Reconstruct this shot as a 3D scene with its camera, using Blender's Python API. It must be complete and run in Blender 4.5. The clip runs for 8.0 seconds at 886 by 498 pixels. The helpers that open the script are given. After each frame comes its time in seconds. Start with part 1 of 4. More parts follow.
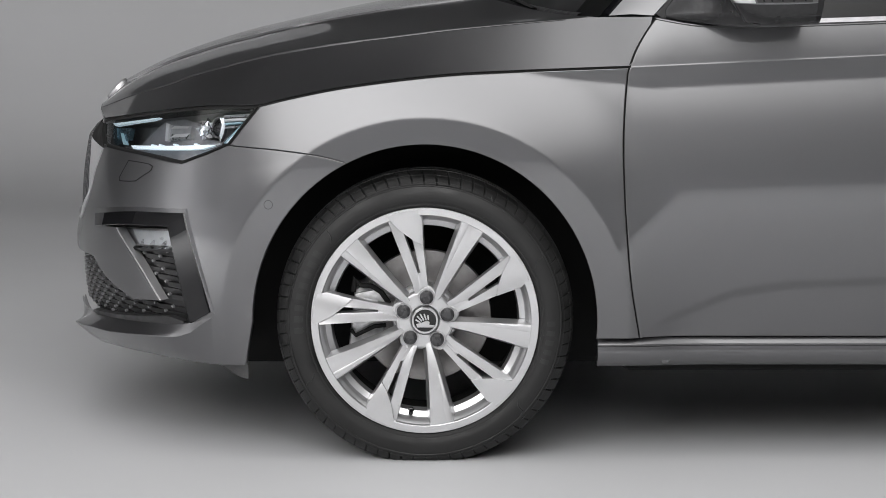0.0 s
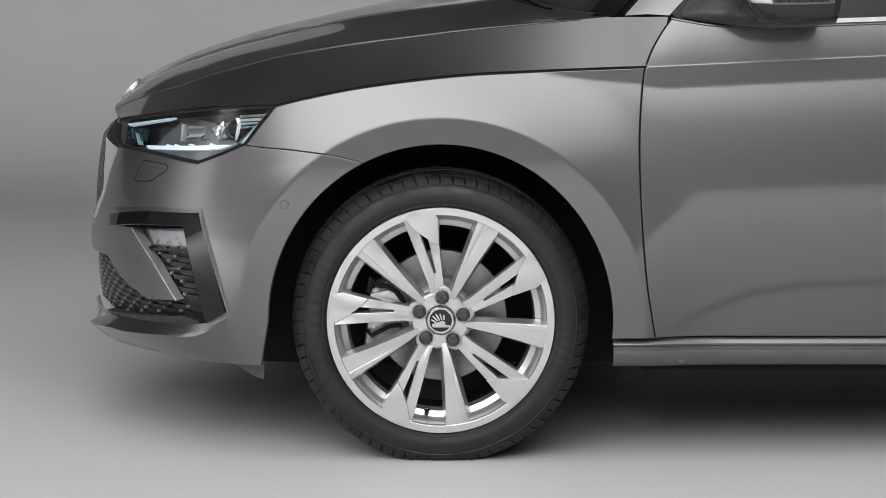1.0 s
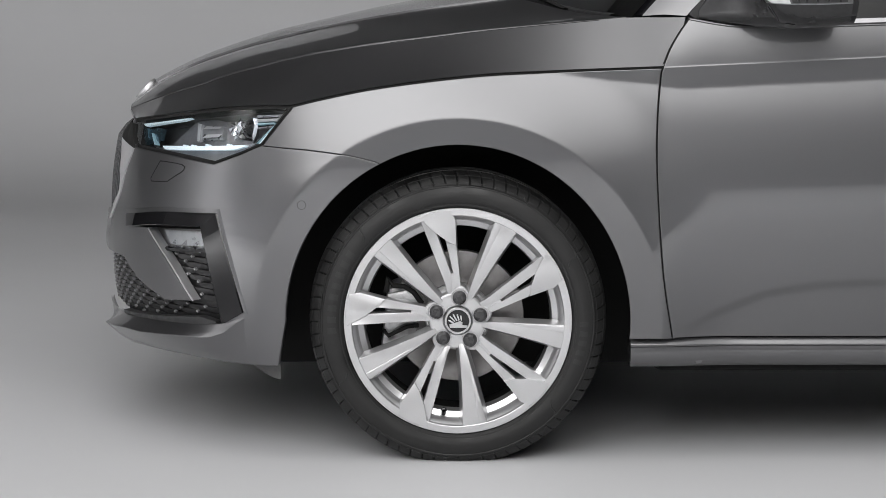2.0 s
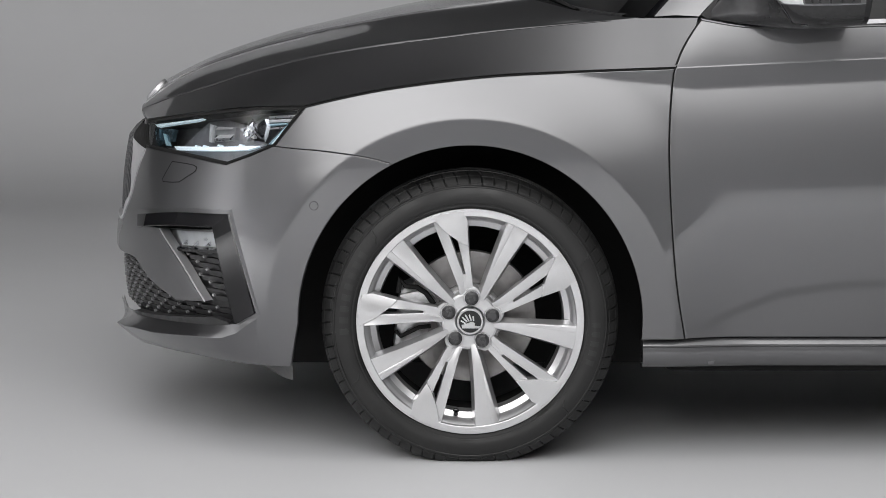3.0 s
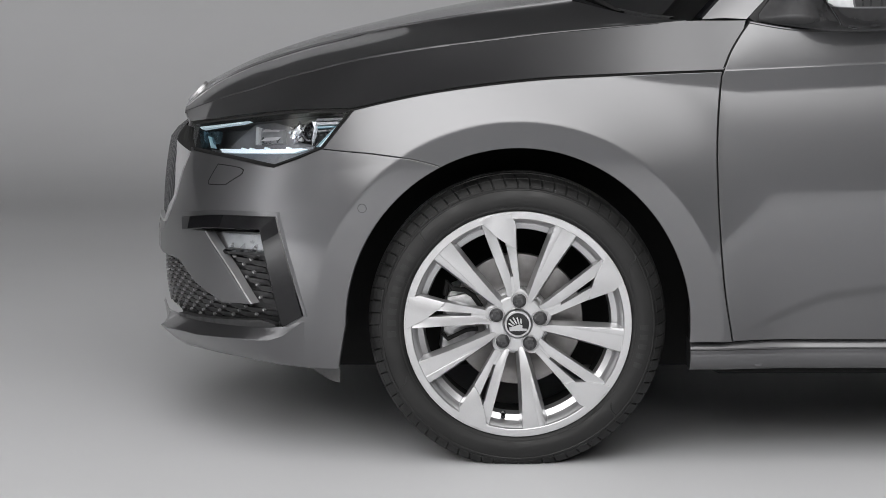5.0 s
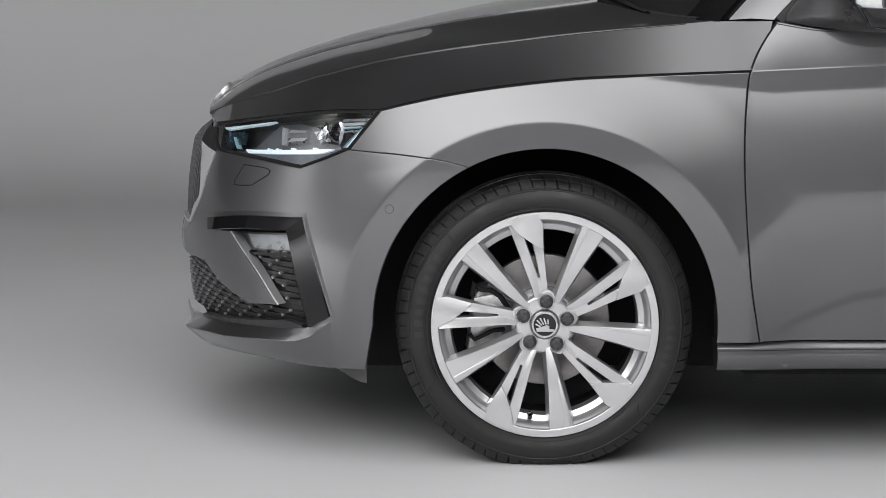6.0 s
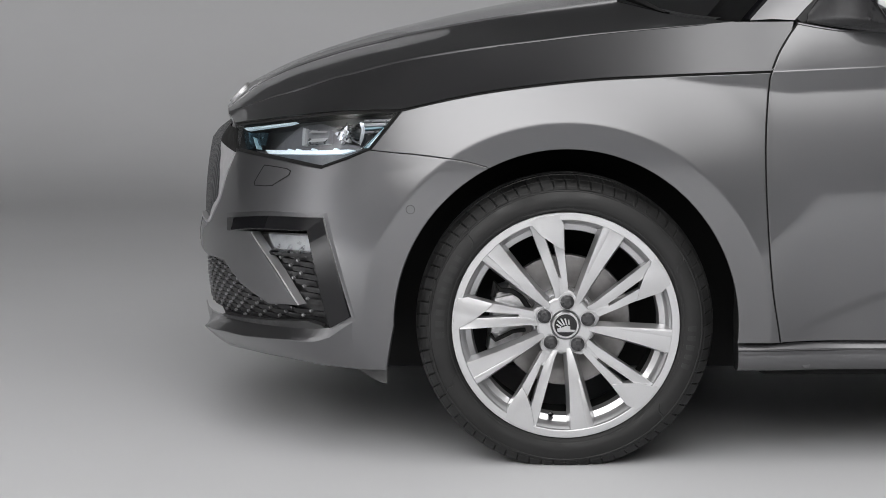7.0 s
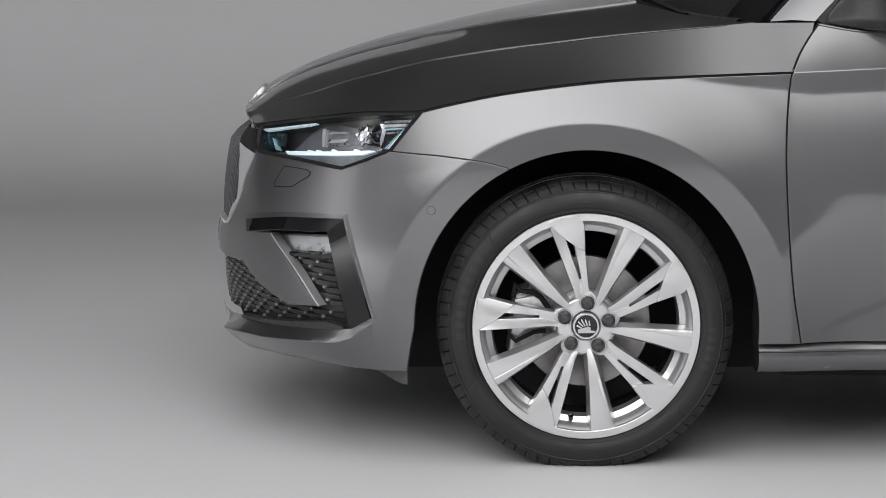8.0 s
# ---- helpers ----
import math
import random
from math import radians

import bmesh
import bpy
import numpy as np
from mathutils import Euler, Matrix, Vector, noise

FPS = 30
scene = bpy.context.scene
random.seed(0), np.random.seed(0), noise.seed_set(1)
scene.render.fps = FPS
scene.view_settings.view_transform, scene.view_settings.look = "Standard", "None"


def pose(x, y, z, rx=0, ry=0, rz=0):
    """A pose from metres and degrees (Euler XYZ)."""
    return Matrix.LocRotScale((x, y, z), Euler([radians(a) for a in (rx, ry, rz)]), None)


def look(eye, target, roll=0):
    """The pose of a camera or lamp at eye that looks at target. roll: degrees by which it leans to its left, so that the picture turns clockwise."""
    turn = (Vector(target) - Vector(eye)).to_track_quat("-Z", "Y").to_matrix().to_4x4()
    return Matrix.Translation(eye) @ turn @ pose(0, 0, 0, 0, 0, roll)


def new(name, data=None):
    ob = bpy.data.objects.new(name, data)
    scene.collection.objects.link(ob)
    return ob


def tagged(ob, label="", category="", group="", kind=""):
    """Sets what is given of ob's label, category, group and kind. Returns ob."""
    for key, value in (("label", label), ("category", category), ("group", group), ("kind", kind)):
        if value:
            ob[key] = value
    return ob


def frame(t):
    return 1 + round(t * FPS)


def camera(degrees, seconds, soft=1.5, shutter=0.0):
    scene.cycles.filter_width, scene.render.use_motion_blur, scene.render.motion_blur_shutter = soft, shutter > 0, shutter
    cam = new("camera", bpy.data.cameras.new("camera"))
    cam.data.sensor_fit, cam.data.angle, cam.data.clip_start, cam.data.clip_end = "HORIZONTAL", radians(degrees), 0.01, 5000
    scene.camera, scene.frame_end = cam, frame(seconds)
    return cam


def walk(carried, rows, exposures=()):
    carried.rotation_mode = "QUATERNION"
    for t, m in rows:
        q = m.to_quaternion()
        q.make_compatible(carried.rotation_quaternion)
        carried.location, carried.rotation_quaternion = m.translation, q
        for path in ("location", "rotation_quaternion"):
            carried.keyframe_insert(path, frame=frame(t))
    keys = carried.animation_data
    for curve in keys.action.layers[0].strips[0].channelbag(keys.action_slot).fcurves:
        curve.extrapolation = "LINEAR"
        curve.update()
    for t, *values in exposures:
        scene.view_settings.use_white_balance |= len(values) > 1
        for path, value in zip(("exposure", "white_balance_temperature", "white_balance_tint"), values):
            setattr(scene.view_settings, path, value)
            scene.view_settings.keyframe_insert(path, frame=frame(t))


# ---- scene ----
from mathutils import geometry

cam = camera(20.0, 8.0, soft=0.75)
# seconds, metres the camera has slid towards the nose, metres it has risen
SLIDE = [(0.0, 0.0, 0.0), (0.5, 0.0148, 0.0), (1.0, 0.0338, 0.0), (1.5, 0.0526, 0.0002), (1.7, 0.0602, 0.0004), (2.8, 0.0922, 0.0018), (3.0, 0.0968, 0.0021), (3.5, 0.1141, 0.0036),
         (4.0, 0.1401, 0.0045), (4.5, 0.1681, 0.0065), (4.7, 0.1800, 0.0071), (5.8, 0.2470, 0.0090), (6.0, 0.2568, 0.0092), (6.5, 0.2816, 0.0095), (7.0, 0.3015, 0.0102), (7.5, 0.3187, 0.0112), (8.0, 0.3454, 0.0124)]
walk(cam, [(t, pose(0.0387 - dx, -5.3, 1.154 + dz, 90 - 7.43, 0, 0)) for t, dx, dz in SLIDE])

# ---- light: a studio with soft boxes, no daylight ----
world = bpy.data.worlds.new("world")
scene.world = world
world.use_nodes = True
world.node_tree.nodes["Background"].inputs[0].default_value = (0.9, 0.95, 1.0, 1)
world.node_tree.nodes["Background"].inputs[1].default_value = 0.05


def soft_box(name, eye, target, width, height, watts, rows=(), spread=180):
    """A soft box; rows, (height from 0 to 1, strength): how its cloth glows from foot to top."""
    data = bpy.data.lights.new(name, "AREA")
    data.shape, data.size, data.size_y, data.energy, data.spread = "RECTANGLE", width, height, watts, radians(spread)
    data.color = (1.0, 0.99, 0.985)
    if rows:
        data.use_nodes = True
        nodes, links = data.node_tree.nodes, data.node_tree.links
        geo, split, ramp, side = (nodes.new("ShaderNode" + k) for k in ("NewGeometry", "SeparateXYZ", "FloatCurve", "FloatCurve"))
        for node, points in ((ramp, rows), (side, [(0, 0), (0.12, 0.5), (0.3, 1), (0.7, 1), (0.88, 0.5), (1, 0)])):
            c = node.mapping.curves[0]
            c.points[0].location, c.points[1].location = points[0], points[-1]
            for p in points[1:-1]:
                c.points.new(*p)
            node.mapping.update()
        links.new(geo.outputs["Parametric"], split.inputs[0])
        links.new(split.outputs["Y"], ramp.inputs["Value"])
        links.new(split.outputs["X"], side.inputs["Value"])
        mul = nodes.new("ShaderNodeMath")
        mul.operation = "MULTIPLY"
        links.new(ramp.outputs[0], mul.inputs[0])
        links.new(side.outputs[0], mul.inputs[1])
        links.new(mul.outputs[0], nodes["Emission"].inputs["Strength"])
    ob = new(name, data)
    ob.matrix_world = look(eye, target)
    return ob


soft_box("key_soft_box", (-1.5, -4.2, 4.1), (-1.3, 0.2, 0.6), 9.4, 5.6, 1420, [(0, 0.02), (0.06, 0.17), (0.12, 0.35), (0.22, 0.51), (0.34, 0.53), (0.48, 0.48), (0.65, 0.35), (0.8, 0.19), (1, 0)])
soft_box("back_soft_box", (-2.5, 5.1, 4.9), (-2.5, 9.6, 0.6), 14.0, 1.0, 80, spread=98)
# added fill for the floor; narrow spread keeps it out of the reflections
soft_box("floor_fill", (-1.0, -7.3, 5.0), (-1.0, -6.6, 0.0), 18.0, 1.5, 920, spread=95)
soft_box("side_soft_box", (-7.0, -1.2, 5.0), (-9.2, -1.2, 1.5), 2.4, 10.6, 1000, spread=90)
soft_box("top_soft_box", (1.0, 0.2, 6.6), (1.0, 0.2, 0.0), 12.6, 8.6, 650, [(0, 0.0), (0.145, 0.6), (0.26, 1.0), (0.32, 1.0), (0.436, 0.55), (0.58, 0.16), (0.77, 0.05), (1, 0.0)])
scene.view_settings.exposure = 0.0


# ---- materials ----
def material(name, colour, rough=0.5, metal=0.0, coat=0.0, coat_rough=0.03, noise_scale=0.0, vary=0.0, bump=0.0, bump_scale=400.0, spec=0.5):
    m = bpy.data.materials.new(name)
    m.use_nodes = True
    nodes, links = m.node_tree.nodes, m.node_tree.links
    b = nodes["Principled BSDF"]
    b.inputs["Base Color"].default_value = (*colour, 1)
    b.inputs["Roughness"].default_value = rough
    b.inputs["Metallic"].default_value = metal
    b.inputs["Coat Weight"].default_value = coat
    b.inputs["Coat Roughness"].default_value = coat_rough
    b.inputs["Specular IOR Level"].default_value = spec
    coords = nodes.new("ShaderNodeTexCoord")
    if vary:
        n = nodes.new("ShaderNodeTexNoise")
        n.inputs["Scale"].default_value, n.inputs["Detail"].default_value = noise_scale, 8
        links.new(coords.outputs["Object"], n.inputs["Vector"])
        ramp = nodes.new("ShaderNodeMapRange")
        ramp.inputs["From Min"].default_value, ramp.inputs["From Max"].default_value = 0.3, 0.7
        ramp.inputs["To Min"].default_value, ramp.inputs["To Max"].default_value = 1 - vary, 1 + vary
        links.new(n.outputs["Fac"], ramp.inputs["Value"])
        mix = nodes.new("ShaderNodeMix")
        mix.data_type, mix.blend_type = "RGBA", "MULTIPLY"
        mix.inputs[0].default_value = 1.0
        mix.inputs[6].default_value = (*colour, 1)
        links.new(ramp.outputs["Result"], mix.inputs[7])
        links.new(mix.outputs[2], b.inputs["Base Color"])
        rr = nodes.new("ShaderNodeMapRange")
        rr.inputs["From Min"].default_value, rr.inputs["From Max"].default_value = 0.3, 0.7
        rr.inputs["To Min"].default_value, rr.inputs["To Max"].default_value = max(rough * (1 - vary), 0.01), min(rough * (1 + vary), 1)
        links.new(n.outputs["Fac"], rr.inputs["Value"])
        links.new(rr.outputs["Result"], b.inputs["Roughness"])
    if bump:
        n = nodes.new("ShaderNodeTexNoise")
        n.inputs["Scale"].default_value, n.inputs["Detail"].default_value = bump_scale, 4
        links.new(coords.outputs["Object"], n.inputs["Vector"])
        bp = nodes.new("ShaderNodeBump")
        bp.inputs["Strength"].default_value, bp.inputs["Distance"].default_value = bump, 0.001
        links.new(n.outputs["Fac"], bp.inputs["Height"])
        links.new(bp.outputs["Normal"], b.inputs["Normal"])
    return m


def clear_pane(name, tint, rough=0.0):
    """A thin pane: what is behind it, tinted, under a Fresnel gloss."""
    m = bpy.data.materials.new(name)
    m.use_nodes = True
    nodes, links = m.node_tree.nodes, m.node_tree.links
    nodes.remove(nodes["Principled BSDF"])
    t, g, f, mix = (nodes.new("ShaderNode" + k) for k in ("BsdfTransparent", "BsdfGlossy", "Fresnel", "MixShader"))
    t.inputs[0].default_value = (*tint, 1)
    g.inputs["Roughness"].default_value = rough
    f.inputs["IOR"].default_value = 1.5
    links.new(f.outputs[0], mix.inputs[0])
    links.new(t.outputs[0], mix.inputs[1])
    links.new(g.outputs[0], mix.inputs[2])
    links.new(mix.outputs[0], nodes["Material Output"].inputs[0])
    return m


def glow(name, colour, strength, base=(0.8, 0.85, 0.9)):
    m = material(name, base, 0.2)
    b = m.node_tree.nodes["Principled BSDF"]
    b.inputs["Emission Color"].default_value = (*colour, 1)
    b.inputs["Emission Strength"].default_value = strength
    return m


PAINT = material("grey_metallic_paint", (0.14, 0.14, 0.145), 0.35, 0.88, 0.85, 0.008, 3000.0, 0.06)
GLOSS_BLACK = material("gloss_black_plastic", (0.005, 0.005, 0.006), 0.025, 0, 0, 0, 30.0, 0.15, spec=0.5)
PLASTIC = material("black_grained_plastic", (0.020, 0.020, 0.021), 0.5, 0, 0, 0, 60.0, 0.25, 0.3, 900.0)
LINER = material("felt_arch_liner", (0.13, 0.13, 0.13), 0.9, 0, 0, 0, 200.0, 0.1, spec=0.1)
LAMP_SATIN = material("lamp_satin_reflector", (0.32, 0.325, 0.335), 0.30, 0.7, 0, 0, 60.0, 0.15)
# for black parts and gaps, and as painted shade in the rim and on the bonnet fold
HIDDEN = material("black_parts_and_shade", (0.016, 0.016, 0.016), 0.8, 0, 0, 0, 20.0, 0.2, spec=0.15)
RUBBER = material("tyre_rubber", (0.0115, 0.0115, 0.0115), 0.52, 0, 0, 0, 16.0, 0.42, 0.25, 700.0, spec=0.45)
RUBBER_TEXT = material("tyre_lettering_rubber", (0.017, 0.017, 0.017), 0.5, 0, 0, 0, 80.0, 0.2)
ALLOY = material("silver_lacquered_alloy", (0.63, 0.63, 0.64), 0.32, 0.8, 0.6, 0.05, 900.0, 0.05)
STEEL = material("ground_brake_steel", (0.33, 0.32, 0.315), 0.34, 0.85, 0, 0, 60.0, 0.12, 0.1, 250.0)
CAST = material("cast_caliper_metal", (0.66, 0.66, 0.67), 0.40, 0.6, 0, 0, 60.0, 0.25, 0.3, 300.0)
CHROME = material("bright_chrome", (0.33, 0.33, 0.34), 0.22, 1.0, 0, 0, 50.0, 0.1)
BOLT = material("dark_grey_bolt_cap", (0.034, 0.034, 0.036), 0.28, 0, 0.2, 0.1, 60.0, 0.2)
SATIN = material("satin_grey_bezel", (0.17, 0.17, 0.18), 0.35, 0.4, 0, 0, 60.0, 0.15)
FIN_EDGE = material("satin_silver_trim", (0.34, 0.34, 0.35), 0.38, 0.6, 0, 0, 60.0, 0.1)
PALE_SATIN = material("pale_satin_trim", (0.40, 0.40, 0.41), 0.45, 0.25, 0, 0, 60.0, 0.08)
LAMP_INSIDE = material("lamp_dark_housing", (0.05, 0.051, 0.054), 0.35, 0, 0, 0, 60.0, 0.2)
LENS = material("frosted_clear_lens", (0.62, 0.63, 0.64), 0.2, 0, 0, 0, 80.0, 0.1)
LAMP_CHROME = material("lamp_reflector_chrome", (0.75, 0.77, 0.80), 0.14, 1.0, 0, 0, 40.0, 0.1)
WHITE_PLASTIC = material("white_lamp_plastic", (0.50, 0.51, 0.52), 0.3, 0.2, 0.3, 0.1, 40.0, 0.1)
LAMP_GLASS = clear_pane("lamp_cover_glass", (0.93, 0.95, 0.97))
MIRROR_CASE = material("dark_satin_mirror_case", (0.022, 0.022, 0.023), 0.24, 0, 0, 0, 80.0, 0.12)
CABIN_GLASS = clear_pane("tinted_window_glass", (0.10, 0.11, 0.12))
DIM_GUIDE = glow("dim_light_guide", (0.40, 0.74, 0.88), 0.10, (0.30, 0.42, 0.47))
LAMP_BLUE = material("blue_tinted_lamp_chrome", (0.10, 0.17, 0.21), 0.25, 0.8, 0, 0, 60.0, 0.2)
DRL = glow("daytime_light_guide", (0.72, 0.92, 1.0), 0.38)
nodes, links = STEEL.node_tree.nodes, STEEL.node_tree.links
round_grain = nodes.new("ShaderNodeTangent")
round_grain.direction_type, round_grain.axis = "RADIAL", "Y"
links.new(round_grain.outputs[0], nodes["Principled BSDF"].inputs["Tangent"])
nodes["Principled BSDF"].inputs["Anisotropic"].default_value = 0.8
WHITE_FLOOR = material("studio_floor_paint", (0.575, 0.58, 0.592), 0.55, 0, 0, 0, 0.9, 0.03, 0.03, 60.0)
WHITE_WALL = material("studio_wall_paint", (0.575, 0.58, 0.592), 0.55, 0, 0, 0, 0.7, 0.03, 0.03, 60.0)
GREY_WALL = material("grey_studio_wall", (0.075, 0.075, 0.078), 0.85, 0, 0, 0, 0.7, 0.05)
SIDE_WALL = material("pale_grey_studio_wall", (0.36, 0.36, 0.365), 0.85, 0, 0, 0, 0.7, 0.05)
DARK_WALL = material("dark_unseen_surround", (0.035, 0.035, 0.036), 0.9, 0, 0, 0, 3.0, 0.2)


# ---- mesh helpers ----
def finish(me, mat, sharp=35):
    me.materials.append(mat)
    me.shade_smooth()
    me.set_sharp_from_angle(angle=radians(sharp))
    return me


def part(name, bm, mat, parent, label="", sharp=35):
    """Links a bmesh, or (verts, faces), as one mesh object under a thing or under a part."""
    me = bpy.data.meshes.new(name)
    if isinstance(bm, tuple):
        me.from_pydata([tuple(map(float, v)) for v in bm[0]], [], bm[1])
        me.update()
    else:
        bmesh.ops.recalc_face_normals(bm, faces=bm.faces)
        bm.to_mesh(me)
        bm.free()
    ob = new(name, finish(me, mat, sharp))
    if parent is not None:
        ob.parent = parent
        if parent.matrix_basis != Matrix():
            ob.matrix_parent_inverse = Matrix()
    if label:
        tagged(ob, label)
    return ob


def empty(name, m=None):
    ob = new(name)
    ob.empty_display_size = 0.1
    if m is not None:
        ob.matrix_basis = m
    return ob


def loft(rows, closed=False):
    """A grid of quads over rows of points."""
    rows = [list(r) for r in rows]
    n = len(rows[0])
    verts = [p for r in rows for p in r]
    faces = []
    for i in range(len(rows) - 1):
        for j in range(n if closed else n - 1):
            k = (j + 1) % n
            faces.append((i * n + j, i * n + k, (i + 1) * n + k, (i + 1) * n + j))
    return verts, faces


def lathe(profile, n=96, centre=(0, 0, 0), cap=False):
    """A profile of (y, r) turned round the y axis."""
    a = np.linspace(0, 2 * np.pi, n, endpoint=False)
    return loft([[(centre[0] + r * math.cos(t), centre[1] + y, centre[2] + r * math.sin(t)) for t in a] for y, r in profile], True)


def box(x0, x1, y0, y1, z0, z1, bevel=0.004, segments=2):
    bm = bmesh.new()
    bmesh.ops.create_cube(bm, size=1)
    for v in bm.verts:
        v.co = Vector(((x0 + x1) / 2 + v.co.x * (x1 - x0), (y0 + y1) / 2 + v.co.y * (y1 - y0), (z0 + z1) / 2 + v.co.z * (z1 - z0)))
    if bevel:
        bmesh.ops.bevel(bm, geom=bm.edges[:], offset=bevel, segments=segments, affect="EDGES", profile=0.5)
    return bm


def sweep(path, radius, n=8, squash=1.0):
    """A rod of round section along a path of points."""
    path = [Vector(p) for p in path]
    rows = []
    for i, p in enumerate(path):
        t = (path[min(i + 1, len(path) - 1)] - path[max(i - 1, 0)]).normalized()
        a = t.cross(Vector((0, 1, 0.3))).normalized()
        b = t.cross(a)
        rows.append([p + a * radius * math.cos(k * 2 * math.pi / n) + b * radius * squash * math.sin(k * 2 * math.pi / n) for k in range(n)])
    verts, faces = loft(rows, True)
    faces += [tuple(range(n)), tuple(range(len(verts) - 1, len(verts) - 1 - n, -1))]
    return verts, faces


def prism(poly, place, top, bottom, draft=0.0, bevel=0.0012):
    """A plate over a polygon (u, w); place(u, w, depth) gives its points. draft widens its foot."""
    bm = bmesh.new()
    p = np.array(poly, float)
    c = p.mean(0)
    nxt, prv = np.roll(p, -1, 0), np.roll(p, 1, 0)
    e1, e0 = nxt - p, p - prv
    area = 0.5 * np.sum(p[:, 0] * nxt[:, 1] - nxt[:, 0] * p[:, 1])
    sign = 1 if area > 0 else -1
    def nrm(e):
        return np.stack([e[:, 1], -e[:, 0]], 1) * sign / (np.linalg.norm(e, axis=1)[:, None] + 1e-9)
    n = nrm(e1) + nrm(e0)
    n /= np.maximum(np.sum(n * nrm(e1), 1), 0.35)[:, None]
    q = p + n * draft
    a = [bm.verts.new(place(u, w, top)) for u, w in p]
    b = [bm.verts.new(place(u, w, bottom)) for u, w in q]
    f = bm.faces.new(a)
    for i in range(len(a)):
        j = (i + 1) % len(a)
        bm.faces.new((a[j], a[i], b[i], b[j]))
    bm.faces.new(b[::-1])
    if bevel:
        bmesh.ops.bevel(bm, geom=list(f.edges), offset=bevel, segments=2, affect="EDGES", profile=0.5)
    return bm


def merged(bms):
    """Joins bmeshes into one."""
    out = bmesh.new()
    for b in bms:
        me = bpy.data.meshes.new("piece")
        b.to_mesh(me)
        b.free()
        out.from_mesh(me)
        bpy.data.meshes.remove(me)
    return out


# -- body surface: a plan curve round the nose and along the flank, and its inset with height
PLAN = [(0.0, 0.0), (-0.10, 0.0), (-0.20, 0.0), (-0.30, 0.0015), (-0.41, 0.016), (-0.51, 0.062), (-0.60, 0.145), (-0.69, 0.275), (-0.755, 0.405), (-0.813, 0.58), (-0.850, 0.745), (-0.864, 0.885)]
HUB_Z, CENTRE_Y = 0.306, 0.885


def smooth(points, n):
    """A Catmull-Rom curve through points, sampled evenly by its length."""
    p = np.array(points, float)
    p = np.vstack([2 * p[0] - p[1], p, 2 * p[-1] - p[-2]])
    out = []
    for i in range(1, len(p) - 2):
        t = np.linspace(0, 1, 24, endpoint=False)[:, None]
        a, b, c, d = p[i - 1:i + 3]
        out.append(0.5 * (2 * b + (c - a) * t + (2 * a - 5 * b + 4 * c - d) * t ** 2 + (3 * b - a - 3 * c + d) * t ** 3))
    out = np.vstack([*out, p[-2:-1]])
    run = np.concatenate([[0], np.cumsum(np.linalg.norm(np.diff(out, axis=0), axis=1))])
    at = np.linspace(0, run[-1], n)
    return np.stack([np.interp(at, run, out[:, k]) for k in range(out.shape[1])], 1)


NOSE = smooth(PLAN, 480)
for _ in range(3):
    padded = np.vstack([2 * NOSE[0] - NOSE[20:0:-1], NOSE, 2 * NOSE[-1] - NOSE[-2:-22:-1]])
    NOSE = np.stack([np.convolve(padded[:, k], np.ones(41) / 41, "valid") for k in (0, 1)], 1)
NOSE_S = -np.concatenate([[0], np.cumsum(np.linalg.norm(np.diff(NOSE, axis=0), axis=1))])
NOSE_T = np.gradient(NOSE, axis=0)
NOSE_T /= np.linalg.norm(NOSE_T, axis=1)[:, None]
NOSE_END = NOSE_S[-1]


def ease(a, b, v):
    t = np.clip((v - a) / (b - a), 0, 1)
    return t * t * (3 - 2 * t)


def slope_table(rows):
    """The inset by height, from the lean of the surface in degrees at some heights."""
    rows = np.array(rows)
    z = np.linspace(rows[0, 0], rows[-1, 0], 5000)
    t = np.tan(np.radians(np.interp(z, rows[:, 0], rows[:, 1])))
    y = np.concatenate([[0], np.cumsum((t[1:] + t[:-1]) / 2 * np.diff(z))])
    return z, y - np.interp(-0.30 if rows[0, 0] < -0.1 else 0.45, z, y)


# heights under the shoulder line, and the lean there
DOOR = slope_table([(-0.75, -14), (-0.55, -9), (-0.45, -4), (-0.32, 0.2), (-0.262, 1.2), (-0.235, 4), (-0.18, 6), (-0.11, 8.3), (-0.062, 10.3), (-0.046, 11), (-0.0010, 12), (-0.0009, 26), (0.0005, 26), (0.0006, 5.8), (0.05, 8.6), (0.12, 15), (0.3, 30)])
WING = slope_table([(-0.75, -10), (-0.55, -4), (-0.45, 0), (-0.34, 2), (-0.25, 3), (-0.18, 6), (-0.12, 7.4), (-0.07, 9), (-0.03, 10), (0.0, 11), (0.12, 45), (0.3, 60)])
FRONT = slope_table([(0.10, -35), (0.20, -25), (0.27, -8), (0.35, 0), (0.45, 0), (0.55, 6), (0.64, 12), (0.72, 20), (0.80, 28), (0.95, 45)])


def shoulder(s):
    return np.interp(s, [-0.45, -0.346, -0.184, 0.058, 0.18, 0.3, 0.424, 0.432, 0.98, 3.4], [0.754, 0.770, 0.807, 0.8355, 0.842, 0.847, 0.852, 0.848, 0.874, 0.95])


